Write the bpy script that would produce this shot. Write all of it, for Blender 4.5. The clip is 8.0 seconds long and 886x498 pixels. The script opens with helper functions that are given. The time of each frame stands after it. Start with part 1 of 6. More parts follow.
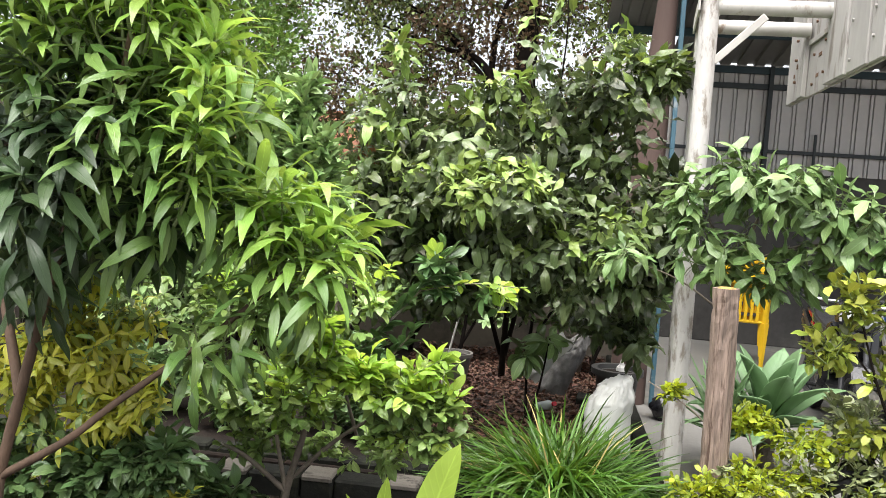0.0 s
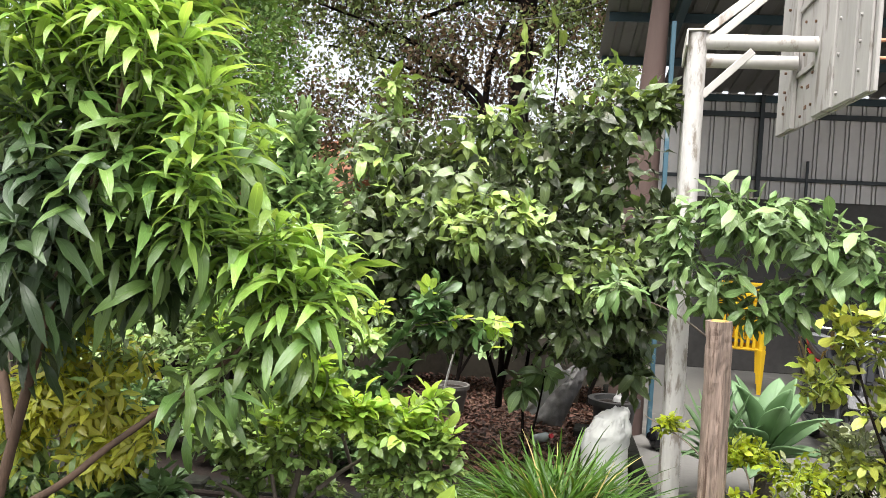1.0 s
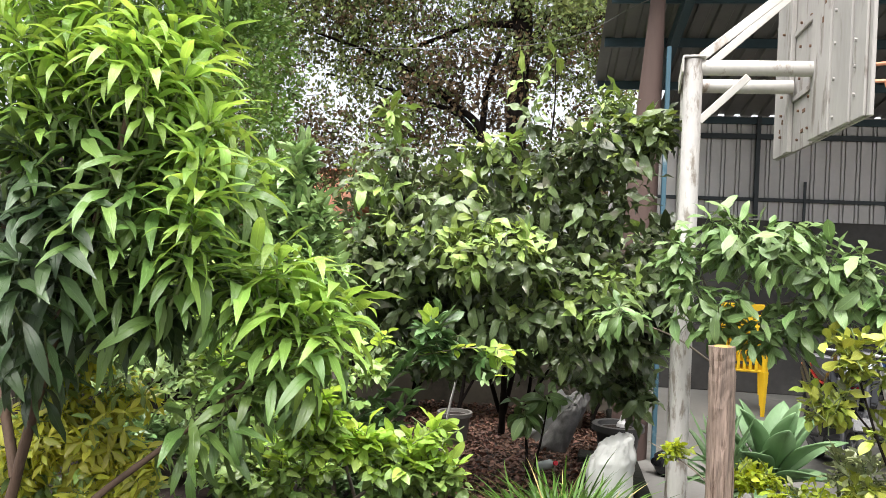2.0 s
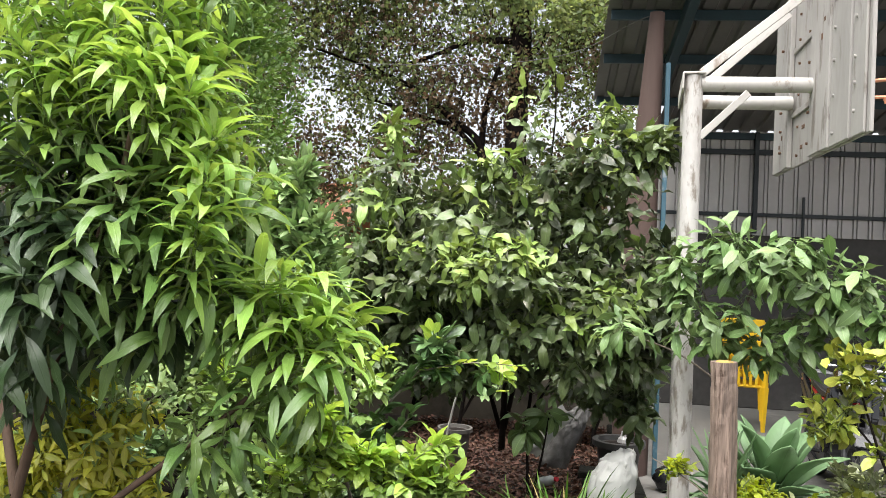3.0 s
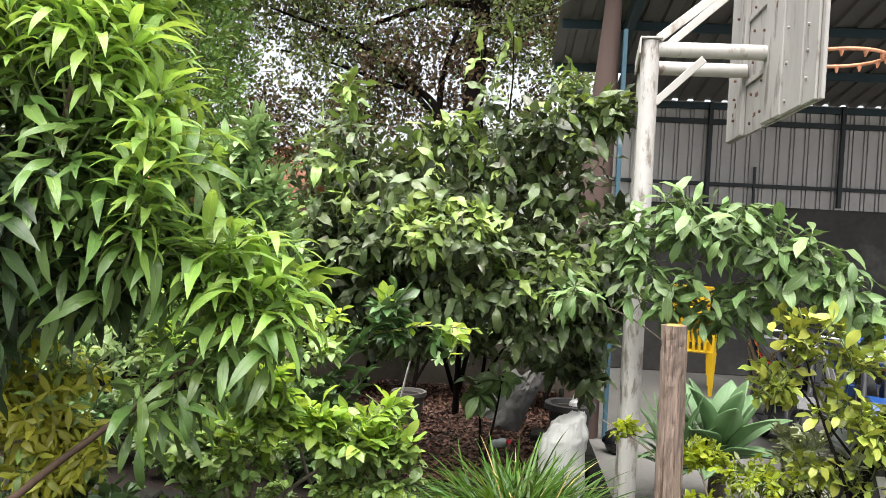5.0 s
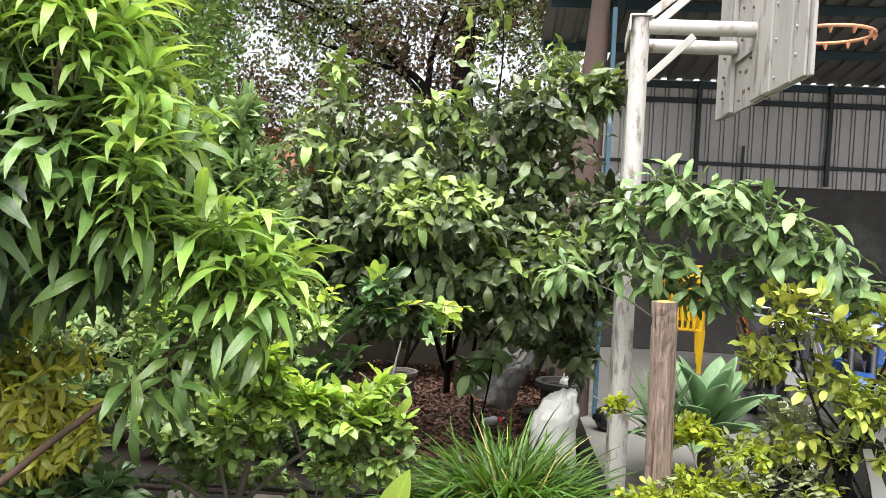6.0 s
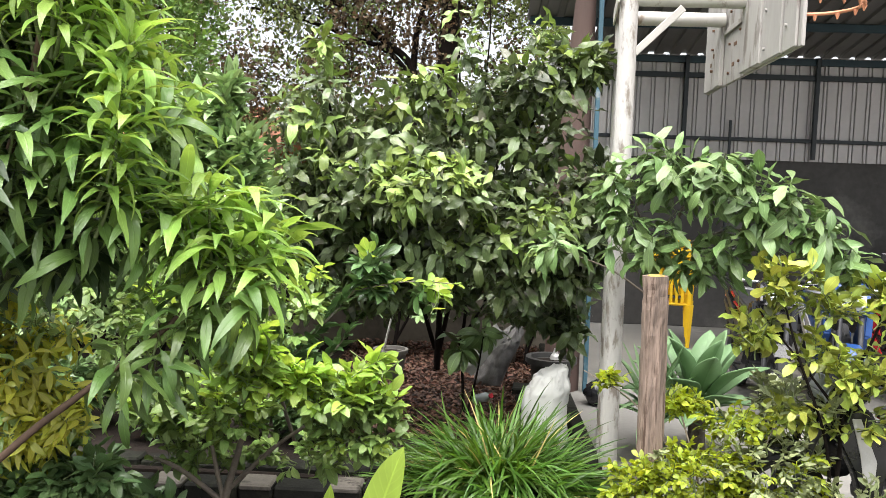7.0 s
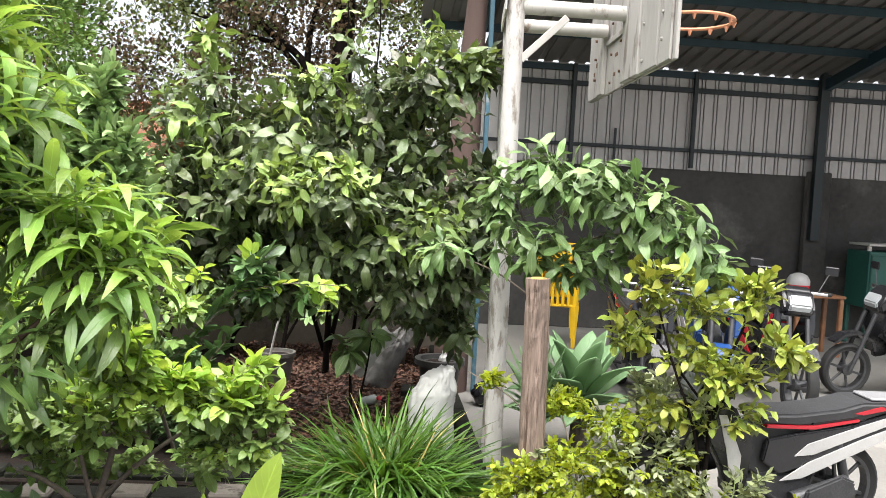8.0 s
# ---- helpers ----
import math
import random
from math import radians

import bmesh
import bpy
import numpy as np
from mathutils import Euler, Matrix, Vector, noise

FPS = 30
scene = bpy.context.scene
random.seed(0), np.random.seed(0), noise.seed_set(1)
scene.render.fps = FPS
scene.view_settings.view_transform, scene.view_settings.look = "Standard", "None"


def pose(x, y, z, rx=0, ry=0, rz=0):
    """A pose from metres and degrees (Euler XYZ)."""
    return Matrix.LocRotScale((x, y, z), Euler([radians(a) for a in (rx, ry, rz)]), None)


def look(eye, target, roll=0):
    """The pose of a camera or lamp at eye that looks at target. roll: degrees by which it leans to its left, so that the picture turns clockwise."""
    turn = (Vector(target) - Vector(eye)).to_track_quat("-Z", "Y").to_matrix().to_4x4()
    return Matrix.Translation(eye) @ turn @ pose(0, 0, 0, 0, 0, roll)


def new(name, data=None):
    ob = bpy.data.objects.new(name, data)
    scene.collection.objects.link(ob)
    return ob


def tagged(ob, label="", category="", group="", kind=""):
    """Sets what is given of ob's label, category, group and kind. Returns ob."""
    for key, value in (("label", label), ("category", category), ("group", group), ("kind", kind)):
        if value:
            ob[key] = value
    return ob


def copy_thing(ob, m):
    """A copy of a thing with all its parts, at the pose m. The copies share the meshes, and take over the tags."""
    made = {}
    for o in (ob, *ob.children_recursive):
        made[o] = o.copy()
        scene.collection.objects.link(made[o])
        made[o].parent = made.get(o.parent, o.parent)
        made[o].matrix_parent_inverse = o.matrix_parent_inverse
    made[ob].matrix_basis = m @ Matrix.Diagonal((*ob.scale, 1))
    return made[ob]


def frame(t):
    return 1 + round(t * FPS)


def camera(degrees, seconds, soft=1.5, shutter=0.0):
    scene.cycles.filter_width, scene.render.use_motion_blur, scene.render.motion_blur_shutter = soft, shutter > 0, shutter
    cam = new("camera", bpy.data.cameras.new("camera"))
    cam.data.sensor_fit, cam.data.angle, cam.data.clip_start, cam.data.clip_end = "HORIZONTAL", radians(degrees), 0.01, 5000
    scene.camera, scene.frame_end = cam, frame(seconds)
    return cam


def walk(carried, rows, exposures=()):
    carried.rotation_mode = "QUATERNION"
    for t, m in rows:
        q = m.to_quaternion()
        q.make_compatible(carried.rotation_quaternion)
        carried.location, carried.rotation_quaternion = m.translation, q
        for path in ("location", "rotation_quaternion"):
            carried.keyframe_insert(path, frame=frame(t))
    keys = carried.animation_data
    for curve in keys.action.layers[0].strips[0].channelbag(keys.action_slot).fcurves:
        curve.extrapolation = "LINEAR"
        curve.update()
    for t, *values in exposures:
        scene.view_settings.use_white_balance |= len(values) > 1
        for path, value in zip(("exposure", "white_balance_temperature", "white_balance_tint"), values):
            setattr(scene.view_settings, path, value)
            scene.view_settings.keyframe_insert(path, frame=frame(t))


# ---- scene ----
cam = camera(57.2, 8.0, soft=0.55)
# seconds, x, y, z, yaw, pitch, roll
PATH = [
    (0, 0.0218, 0.0047, 1.6218, 7.837, -3.936, -3.858),
    (0.5, 0.0279, 0.0071, 1.6518, 7.720, -2.957, -3.278),
    (1, 0.0405, -0.0096, 1.6694, 7.630, -2.064, -3.216),
    (1.5, 0.0381, -0.0116, 1.6933, 7.703, -1.239, -2.418),
    (3, 0.0138, -0.0213, 1.6946, 7.416, 0.676, -2.380),
    (3.5, 0.0142, -0.0107, 1.6924, 7.113, 0.422, -2.653),
    (4, 0.0158, -0.0106, 1.6979, 6.830, -0.510, -2.238),
    (4.5, 0.0230, 0.0125, 1.6881, 5.248, -1.202, -2.690),
    (6, 0.0106, 0.0018, 1.6547, 3.571, -2.723, -2.623),
    (6.5, 0.0086, 0.0122, 1.6537, 3.340, -3.987, -1.784),
    (7, -0.0038, 0.0303, 1.6449, 2.631, -4.224, -1.991),
    (7.5, 0.0084, 0.0525, 1.6497, -0.164, -4.141, -2.287),
    (8, 0.0413, 0.0368, 1.6496, -4.671, -3.815, -2.963),
]
walk(cam, [(t, pose(x, y, z, 90 + pitch, roll, yaw)) for t, x, y, z, yaw, pitch, roll in PATH],
     [(0, 1.82), (1.5, 1.86), (3.0, 1.67), (4.5, 1.68), (6.0, 1.80), (8.0, 1.87)])

# ---------------------------------------------------------------- light: bright overcast midday
SUN_UP, SUN_ROUND = radians(73), radians(196)
world = bpy.data.worlds.new("overcast_sky")
scene.world = world
world.use_nodes = True
wn, wl = world.node_tree.nodes, world.node_tree.links
wn.clear()
sky = wn.new("ShaderNodeTexSky")
sky.sky_type, sky.sun_disc = "NISHITA", False
sky.sun_elevation, sky.sun_rotation = SUN_UP, SUN_ROUND
sky.air_density, sky.dust_density, sky.ozone_density = 1.0, 2.5, 1.0
grey = wn.new("ShaderNodeHueSaturation")
grey.inputs["Saturation"].default_value = 0.25
bg = wn.new("ShaderNodeBackground")
bg.inputs["Strength"].default_value = 0.085
wout = wn.new("ShaderNodeOutputWorld")
wl.new(sky.outputs[0], grey.inputs["Color"])
wl.new(grey.outputs[0], bg.inputs["Color"])
wl.new(bg.outputs[0], wout.inputs["Surface"])

sun_data = bpy.data.lights.new("sun", "SUN")
sun_data.energy, sun_data.angle, sun_data.color = 3.3, radians(75), (1.0, 0.975, 0.94)
sun = new("sun", sun_data)
sun.matrix_world = look((0, 0, 30), Vector((0, 0, 30)) - Vector((math.sin(SUN_ROUND) * math.cos(SUN_UP), math.cos(SUN_ROUND) * math.cos(SUN_UP), math.sin(SUN_UP))))


# ---------------------------------------------------------------- materials
def material(name, colour, rough=0.6, metal=0.0, vary=0.25, scale=8.0, fine=60.0, bump=0.25, stain=None, stain_at=0.55, stain_scale=3.0, coords="Object", stretch=(1, 1, 1), spec=0.5):
    """Painted, stony or metallic surface: base colour, two scales of variation, stains and relief."""
    m = bpy.data.materials.new(name)
    m.use_nodes = True
    n, l = m.node_tree.nodes, m.node_tree.links
    b = n["Principled BSDF"]
    b.inputs["Roughness"].default_value, b.inputs["Metallic"].default_value = rough, metal
    b.inputs["Specular IOR Level"].default_value = spec
    tc, mp = n.new("ShaderNodeTexCoord"), n.new("ShaderNodeMapping")
    mp.inputs["Scale"].default_value = stretch
    l.new(tc.outputs[coords], mp.inputs["Vector"])
    big, small = n.new("ShaderNodeTexNoise"), n.new("ShaderNodeTexNoise")
    big.inputs["Scale"].default_value, small.inputs["Scale"].default_value = scale, fine
    big.inputs["Detail"].default_value, small.inputs["Detail"].default_value = 5, 4
    for q in (big, small):
        l.new(mp.outputs[0], q.inputs["Vector"])
    info = n.new("ShaderNodeObjectInfo")
    add = n.new("ShaderNodeMath")
    add.operation = "MULTIPLY_ADD"
    l.new(small.outputs["Fac"], add.inputs[0])
    add.inputs[1].default_value = 0.5
    l.new(big.outputs["Fac"], add.inputs[2])
    add2 = n.new("ShaderNodeMath")
    add2.operation = "MULTIPLY_ADD"
    l.new(info.outputs["Random"], add2.inputs[0])
    add2.inputs[1].default_value = 0.25
    l.new(add.outputs[0], add2.inputs[2])
    rng = n.new("ShaderNodeMapRange")
    rng.inputs["From Min"].default_value, rng.inputs["From Max"].default_value = 0.5, 1.25
    rng.inputs["To Min"].default_value, rng.inputs["To Max"].default_value = 1 - vary, 1 + vary
    l.new(add2.outputs[0], rng.inputs["Value"])
    mul = n.new("ShaderNodeVectorMath")
    mul.operation = "SCALE"
    mul.inputs[0].default_value = colour
    l.new(rng.outputs[0], mul.inputs["Scale"])
    last = mul.outputs[0]
    if stain:
        st = n.new("ShaderNodeTexNoise")
        st.inputs["Scale"].default_value, st.inputs["Detail"].default_value, st.inputs["Roughness"].default_value = stain_scale, 8, 0.65
        l.new(mp.outputs[0], st.inputs["Vector"])
        ramp = n.new("ShaderNodeMapRange")
        ramp.inputs["From Min"].default_value, ramp.inputs["From Max"].default_value = stain_at, stain_at + 0.1
        l.new(st.outputs["Fac"], ramp.inputs["Value"])
        mix = n.new("ShaderNodeMix")
        mix.data_type = "RGBA"
        l.new(ramp.outputs[0], mix.inputs[0])
        l.new(last, mix.inputs[6])
        mix.inputs[7].default_value = (*stain, 1)
        last = mix.outputs[2]
    l.new(last, b.inputs["Base Color"])
    if bump:
        bp_ = n.new("ShaderNodeBump")
        bp_.inputs["Strength"].default_value, bp_.inputs["Distance"].default_value = bump, 0.01
        l.new(add.outputs[0], bp_.inputs["Height"])
        l.new(bp_.outputs[0], b.inputs["Normal"])
    return m


def leaf_material(name, colour, vein=1.5, vary=0.36, rough=0.30, thin=0.10, hue=0.013, spots=None, spot_at=0.66):
    """Leaf blade: midrib and side veins by the blade's own coordinates, leaf-to-leaf variation, light shining through."""
    m = bpy.data.materials.new(name)
    m.use_nodes = True
    n, l = m.node_tree.nodes, m.node_tree.links
    b, out = n["Principled BSDF"], n["Material Output"]
    uv, sep = n.new("ShaderNodeUVMap"), n.new("ShaderNodeSeparateXYZ")
    l.new(uv.outputs[0], sep.inputs[0])
    geo, info = n.new("ShaderNodeNewGeometry"), n.new("ShaderNodeObjectInfo")

    def maths(op, a, c, d=None):
        q = n.new("ShaderNodeMath")
        q.operation = op
        for slot, v in enumerate((a, c, d)):
            if v is None:
                continue
            if isinstance(v, (int, float)):
                q.inputs[slot].default_value = v
            else:
                l.new(v, q.inputs[slot])
        return q.outputs[0]

    rand = maths("FRACT", maths("ADD", maths("MULTIPLY", geo.outputs["Random Per Island"], 1.7), maths("MULTIPLY", info.outputs["Random"], 3.3)), 0)
    rand2 = maths("FRACT", maths("MULTIPLY", rand, 17.3), 0)
    across = maths("ABSOLUTE", maths("SUBTRACT", sep.outputs[0], 0.5), 0)
    rib = maths("SUBTRACT", 1.0, maths("MULTIPLY", across, 22.0))
    rib = maths("MAXIMUM", rib, 0.0)
    side = maths("SINE", maths("MULTIPLY", maths("SUBTRACT", sep.outputs[1], maths("MULTIPLY", across, 0.35)), 75.0), 0)
    side = maths("POWER", maths("MAXIMUM", side, 0.0), 6.0)
    veins = maths("ADD", rib, maths("MULTIPLY", side, 0.25))
    tc, nz = n.new("ShaderNodeTexCoord"), n.new("ShaderNodeTexNoise")
    nz.inputs["Scale"].default_value, nz.inputs["Detail"].default_value = 14, 5
    l.new(tc.outputs["Object"], nz.inputs["Vector"])
    light = maths("ADD", maths("MULTIPLY_ADD", rand, 2 * vary, 1 - vary), maths("MULTIPLY_ADD", nz.outputs["Fac"], 0.5, -0.25))
    light = maths("MULTIPLY", light, maths("MULTIPLY_ADD", veins, vein - 1, 1.0))
    hsv = n.new("ShaderNodeHueSaturation")
    hsv.inputs["Color"].default_value = (colour[0] * 1.08, colour[1], colour[2] * 0.96, 1)
    l.new(maths("MULTIPLY_ADD", rand2, 2 * hue, 0.5 - hue), hsv.inputs["Hue"])
    l.new(light, hsv.inputs["Value"])
    last = hsv.outputs[0]
    if spots:
        sp, ramp, mix = n.new("ShaderNodeTexNoise"), n.new("ShaderNodeMapRange"), n.new("ShaderNodeMix")
        sp.inputs["Scale"].default_value, sp.inputs["Detail"].default_value = 9, 8
        l.new(tc.outputs["Object"], sp.inputs["Vector"])
        ramp.inputs["From Min"].default_value, ramp.inputs["From Max"].default_value = spot_at, spot_at + 0.06
        l.new(sp.outputs["Fac"], ramp.inputs["Value"])
        mix.data_type = "RGBA"
        l.new(ramp.outputs[0], mix.inputs[0])
        l.new(last, mix.inputs[6])
        mix.inputs[7].default_value = (*spots, 1)
        last = mix.outputs[2]
    l.new(last, b.inputs["Base Color"])
    l.new(maths("MULTIPLY_ADD", nz.outputs["Fac"], 0.25, rough - 0.1), b.inputs["Roughness"])
    bp_ = n.new("ShaderNodeBump")
    bp_.inputs["Strength"].default_value, bp_.inputs["Distance"].default_value = 0.35, 0.004
    l.new(maths("ADD", veins, nz.outputs["Fac"]), bp_.inputs["Height"])
    l.new(bp_.outputs[0], b.inputs["Normal"])
    tr, mix = n.new("ShaderNodeBsdfTranslucent"), n.new("ShaderNodeMixShader")
    warm = n.new("ShaderNodeHueSaturation")
    warm.inputs["Hue"].default_value, warm.inputs["Saturation"].default_value, warm.inputs["Value"].default_value = 0.475, 1.1, 1.6
    l.new(last, warm.inputs["Color"])
    l.new(warm.outputs[0], tr.inputs["Color"])
    mix.inputs[0].default_value = thin
    l.new(b.outputs[0], mix.inputs[1])
    l.new(tr.outputs[0], mix.inputs[2])
    l.new(mix.outputs[0], out.inputs["Surface"])
    return m


MANGO_OLD = leaf_material("mango_leaf_green", (0.112, 0.205, 0.055), vein=1.35, rough=0.30, thin=0.14)
# darker copy of the green leaf: shade of the low left crown as colour
MANGO_SHADED = leaf_material("mango_leaf_shaded", (0.036, 0.070, 0.026), vein=1.3, rough=0.36, thin=0.06)
MANGO_YOUNG = leaf_material("mango_leaf_bright", (0.225, 0.385, 0.088), vein=1.3, thin=0.30, rough=0.27)
YELLOW_LEAF = leaf_material("yellowish_leaf", (0.36, 0.41, 0.062), vein=1.25, thin=0.34)
LIME_LEAF = leaf_material("lime_leaf", (0.175, 0.28, 0.078), vein=1.4)
LIME_YOUNG = leaf_material("lime_leaf_bright", (0.29, 0.46, 0.095), vein=1.3, thin=0.36)
BLUE_LEAF = leaf_material("bluish_citrus_leaf", (0.205, 0.325, 0.135), vein=1.3, rough=0.30)
CITRUS_DEEP = leaf_material("deep_citrus_leaf", (0.085, 0.170, 0.062), vein=1.3, rough=0.30)
SAPLING_LEAF = leaf_material("dark_citrus_leaf", (0.085, 0.155, 0.058), vein=1.4)
DARK_LEAF = leaf_material("dusty_dark_leaf", (0.085, 0.125, 0.052), vein=1.5, vary=0.65, spots=(0.17, 0.17, 0.12), spot_at=0.60, rough=0.28)
DARK_YOUNG = leaf_material("fresh_leaf", (0.19, 0.29, 0.075), vein=1.4)
PALM_LEAF = leaf_material("dusty_palmate_leaf", (0.125, 0.215, 0.076), vein=1.6, rough=0.33, spots=(0.19, 0.22, 0.14), spot_at=0.62)
SHRUB_LEAF = leaf_material("yellow_green_shrub_leaf", (0.27, 0.345, 0.062), vein=1.3, hue=0.022)
SHRUB_GREY = leaf_material("grey_green_shrub_leaf", (0.195, 0.24, 0.12), vein=1.2)
DURANTA_LEAF = leaf_material("golden_hedge_leaf", (0.29, 0.385, 0.048), vein=1.2, thin=0.4)
AGAVE_LEAF = leaf_material("agave_leaf", (0.135, 0.245, 0.115), vein=1.0, vary=0.15, thin=0.08, rough=0.5, hue=0.01)
GRASS_BLADE = leaf_material("tufted_grass_blade", (0.060, 0.138, 0.022), vein=1.3, vary=0.45, thin=0.3)
GRASS_DRY = leaf_material("straw_blade_tip", (0.42, 0.36, 0.15), vein=1.1, vary=0.25, thin=0.2)
BROAD_LEAF = leaf_material("broad_lime_leaf", (0.20, 0.33, 0.055), vein=1.35, thin=0.35, vary=0.1)
TREE_LEAF = leaf_material("small_tree_leaf", (0.125, 0.178, 0.062), vein=1.0, vary=0.6, rough=0.6, thin=0.42, hue=0.02)
TREE_BROWN = leaf_material("brownish_tree_leaf", (0.088, 0.068, 0.036), vein=1.0, vary=0.5, rough=0.7, thin=0.38)
CONIFER_LEAF = leaf_material("conifer_spray", (0.115, 0.215, 0.05), vein=1.0, vary=0.4, rough=0.5, thin=0.2)
LITTER_LEAF = leaf_material("dry_fallen_leaf", (0.080, 0.040, 0.025), vein=1.2, vary=0.6, thin=0.05, rough=0.7)

BARK_BROWN = material("reddish_bark", (0.085, 0.052, 0.033), 0.85, vary=0.45, scale=12, fine=90, bump=0.6, stretch=(1, 1, 0.35))
BARK_GREY = material("grey_bark", (0.17, 0.14, 0.11), 0.9, vary=0.45, scale=10, fine=80, bump=0.6, stain=(0.30, 0.29, 0.25), stain_at=0.56)
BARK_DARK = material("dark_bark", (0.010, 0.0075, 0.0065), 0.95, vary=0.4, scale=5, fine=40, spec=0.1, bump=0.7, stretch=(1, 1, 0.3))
TWIG_GREEN = material("green_twig", (0.13, 0.17, 0.06), 0.7, vary=0.3)
WHITE_PAINT = material("weathered_white_paint", (0.50, 0.475, 0.445), 0.55, vary=0.1, scale=7, fine=50, bump=0.2, stain=(0.24, 0.185, 0.145), stain_at=0.57, stain_scale=9, stretch=(1, 1, 0.5))
POST_PAINT = material("flaking_white_post_paint", (0.50, 0.475, 0.455), 0.6, vary=0.2, scale=9, fine=60, bump=0.7, stain=(0.24, 0.205, 0.175), stain_at=0.52, stain_scale=19, stretch=(1, 1, 0.3))
BOARD_PAINT = material("chalky_white_board", (0.345, 0.325, 0.305), 0.75, vary=0.2, scale=4, fine=30, bump=0.4, stain=(0.19, 0.165, 0.145), stain_at=0.54, stain_scale=9, stretch=(1, 1, 0.3))
RUST = material("rust_stain", (0.14, 0.075, 0.045), 0.9, vary=0.4, scale=30)
RIM_ORANGE = material("faded_orange_rim", (0.62, 0.27, 0.15), 0.55, vary=0.2, scale=20)
OLD_WOOD = material("weathered_wood_post", (0.225, 0.165, 0.132), 0.9, vary=0.85, scale=16, fine=90, bump=1.0, stain=(0.07, 0.042, 0.03), stain_at=0.54, stain_scale=18, stretch=(2.0, 2.0, 0.12))
LICHEN = material("ochre_lichen", (0.36, 0.24, 0.07), 0.9, vary=0.4, scale=40)
CONCRETE = material("worn_concrete_floor", (0.165, 0.157, 0.145), 0.85, vary=0.2, scale=1.3, fine=30, bump=0.3, stain=(0.28, 0.26, 0.235), stain_at=0.55, stain_scale=0.8)
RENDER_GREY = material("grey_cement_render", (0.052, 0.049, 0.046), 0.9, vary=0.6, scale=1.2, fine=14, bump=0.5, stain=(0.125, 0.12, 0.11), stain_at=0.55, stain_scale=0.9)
TAN_WALL = material("stained_tan_wall", (0.12, 0.10, 0.078), 0.9, vary=0.3, scale=2, fine=20, bump=0.3, stain=(0.06, 0.05, 0.04), stain_at=0.54, stain_scale=2.2)
BROWN_COLUMN = material("faded_brown_paint", (0.085, 0.052, 0.043), 0.8, vary=0.14, scale=6, fine=60, bump=0.25, stretch=(2.5, 2.5, 0.15))
BLUE_STEEL = material("blue_painted_steel", (0.042, 0.10, 0.135), 0.55, vary=0.2, scale=5, stain=(0.22, 0.25, 0.26), stain_at=0.60, stain_scale=5)
DARK_STEEL = material("dark_teal_steel", (0.009, 0.030, 0.040), 0.5, vary=0.25, scale=5)
BLACK_STEEL = material("black_steel", (0.009, 0.015, 0.018), 0.5, vary=0.3, scale=5)
SHEET_WHITE = material("pale_corrugated_sheet", (0.42, 0.40, 0.385), 0.5, metal=0.2, vary=0.12, scale=1.2, fine=20, bump=0.08, stain=(0.42, 0.38, 0.34), stain_at=0.6, stain_scale=1.5, stretch=(1, 1, 0.25))
SHEET_ROOF = material("weathered_roof_sheet", (0.125, 0.12, 0.114), 0.6, metal=0.2, vary=0.2, scale=1.5, fine=18, bump=0.1, stain=(0.10, 0.092, 0.085), stain_at=0.56, stain_scale=1.2)
# soil colour lowered to near black for the shade under the shrubs
SHADED_SOIL = material("shade_darkened_soil", (0.016, 0.012, 0.010), 0.95, spec=0.15, vary=0.5, scale=6, fine=70, bump=1.0, stain=(0.028, 0.018, 0.013), stain_at=0.56, stain_scale=14)
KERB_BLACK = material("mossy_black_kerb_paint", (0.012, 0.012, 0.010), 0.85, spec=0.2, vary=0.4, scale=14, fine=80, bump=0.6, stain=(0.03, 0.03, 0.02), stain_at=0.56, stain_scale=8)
KERB_WHITE = material("dirty_white_kerb_paint", (0.13, 0.115, 0.10), 0.85, spec=0.2, vary=0.25, scale=14, fine=80, bump=0.6, stain=(0.04, 0.036, 0.03), stain_at=0.55, stain_scale=8)
# mossy concrete, its base colour darkened to hold the foliage's shade
KERB_SHADED = material("mossy_raw_kerb_shaded", (0.015, 0.015, 0.012), 0.9, spec=0.15, vary=0.4, scale=10, fine=60, bump=0.7, stain=(0.032, 0.036, 0.024), stain_at=0.54, stain_scale=6)
SACK_WHITE = material("white_woven_sack", (0.50, 0.50, 0.475), 0.65, vary=0.07, scale=8, fine=260, bump=0.35, stain=(0.30, 0.29, 0.26), stain_at=0.58, stain_scale=7)
SACK_GREY = material("dirty_grey_sack", (0.105, 0.10, 0.095), 0.75, vary=0.6, scale=14, fine=200, bump=0.4, stain=(0.10, 0.09, 0.085), stain_at=0.54, stain_scale=16)
POT_GREY = material("grey_plastic_pot", (0.12, 0.11, 0.10), 0.65, vary=0.2, scale=9)
POT_BLACK = material("black_plastic_pot", (0.035, 0.034, 0.033), 0.5, vary=0.3, scale=12)
YELLOW_PAINT = material("bright_yellow_plastic", (0.80, 0.50, 0.015), 0.45, vary=0.12, scale=10)
RED_PAINT = material("red_gloss_paint", (0.44, 0.022, 0.034), 0.25, vary=0.1)
BLACK_GLOSS = material("black_gloss_plastic", (0.016, 0.016, 0.018), 0.22, vary=0.2, scale=6, bump=0.03)
BLACK_MATT = material("black_vinyl", (0.028, 0.028, 0.030), 0.5, vary=0.25, scale=10, fine=200)
RUBBER = material("tyre_rubber", (0.012, 0.012, 0.012), 0.8, vary=0.3, scale=20)
SILVER = material("silver_paint", (0.34, 0.34, 0.35), 0.3, metal=0.4, vary=0.1)
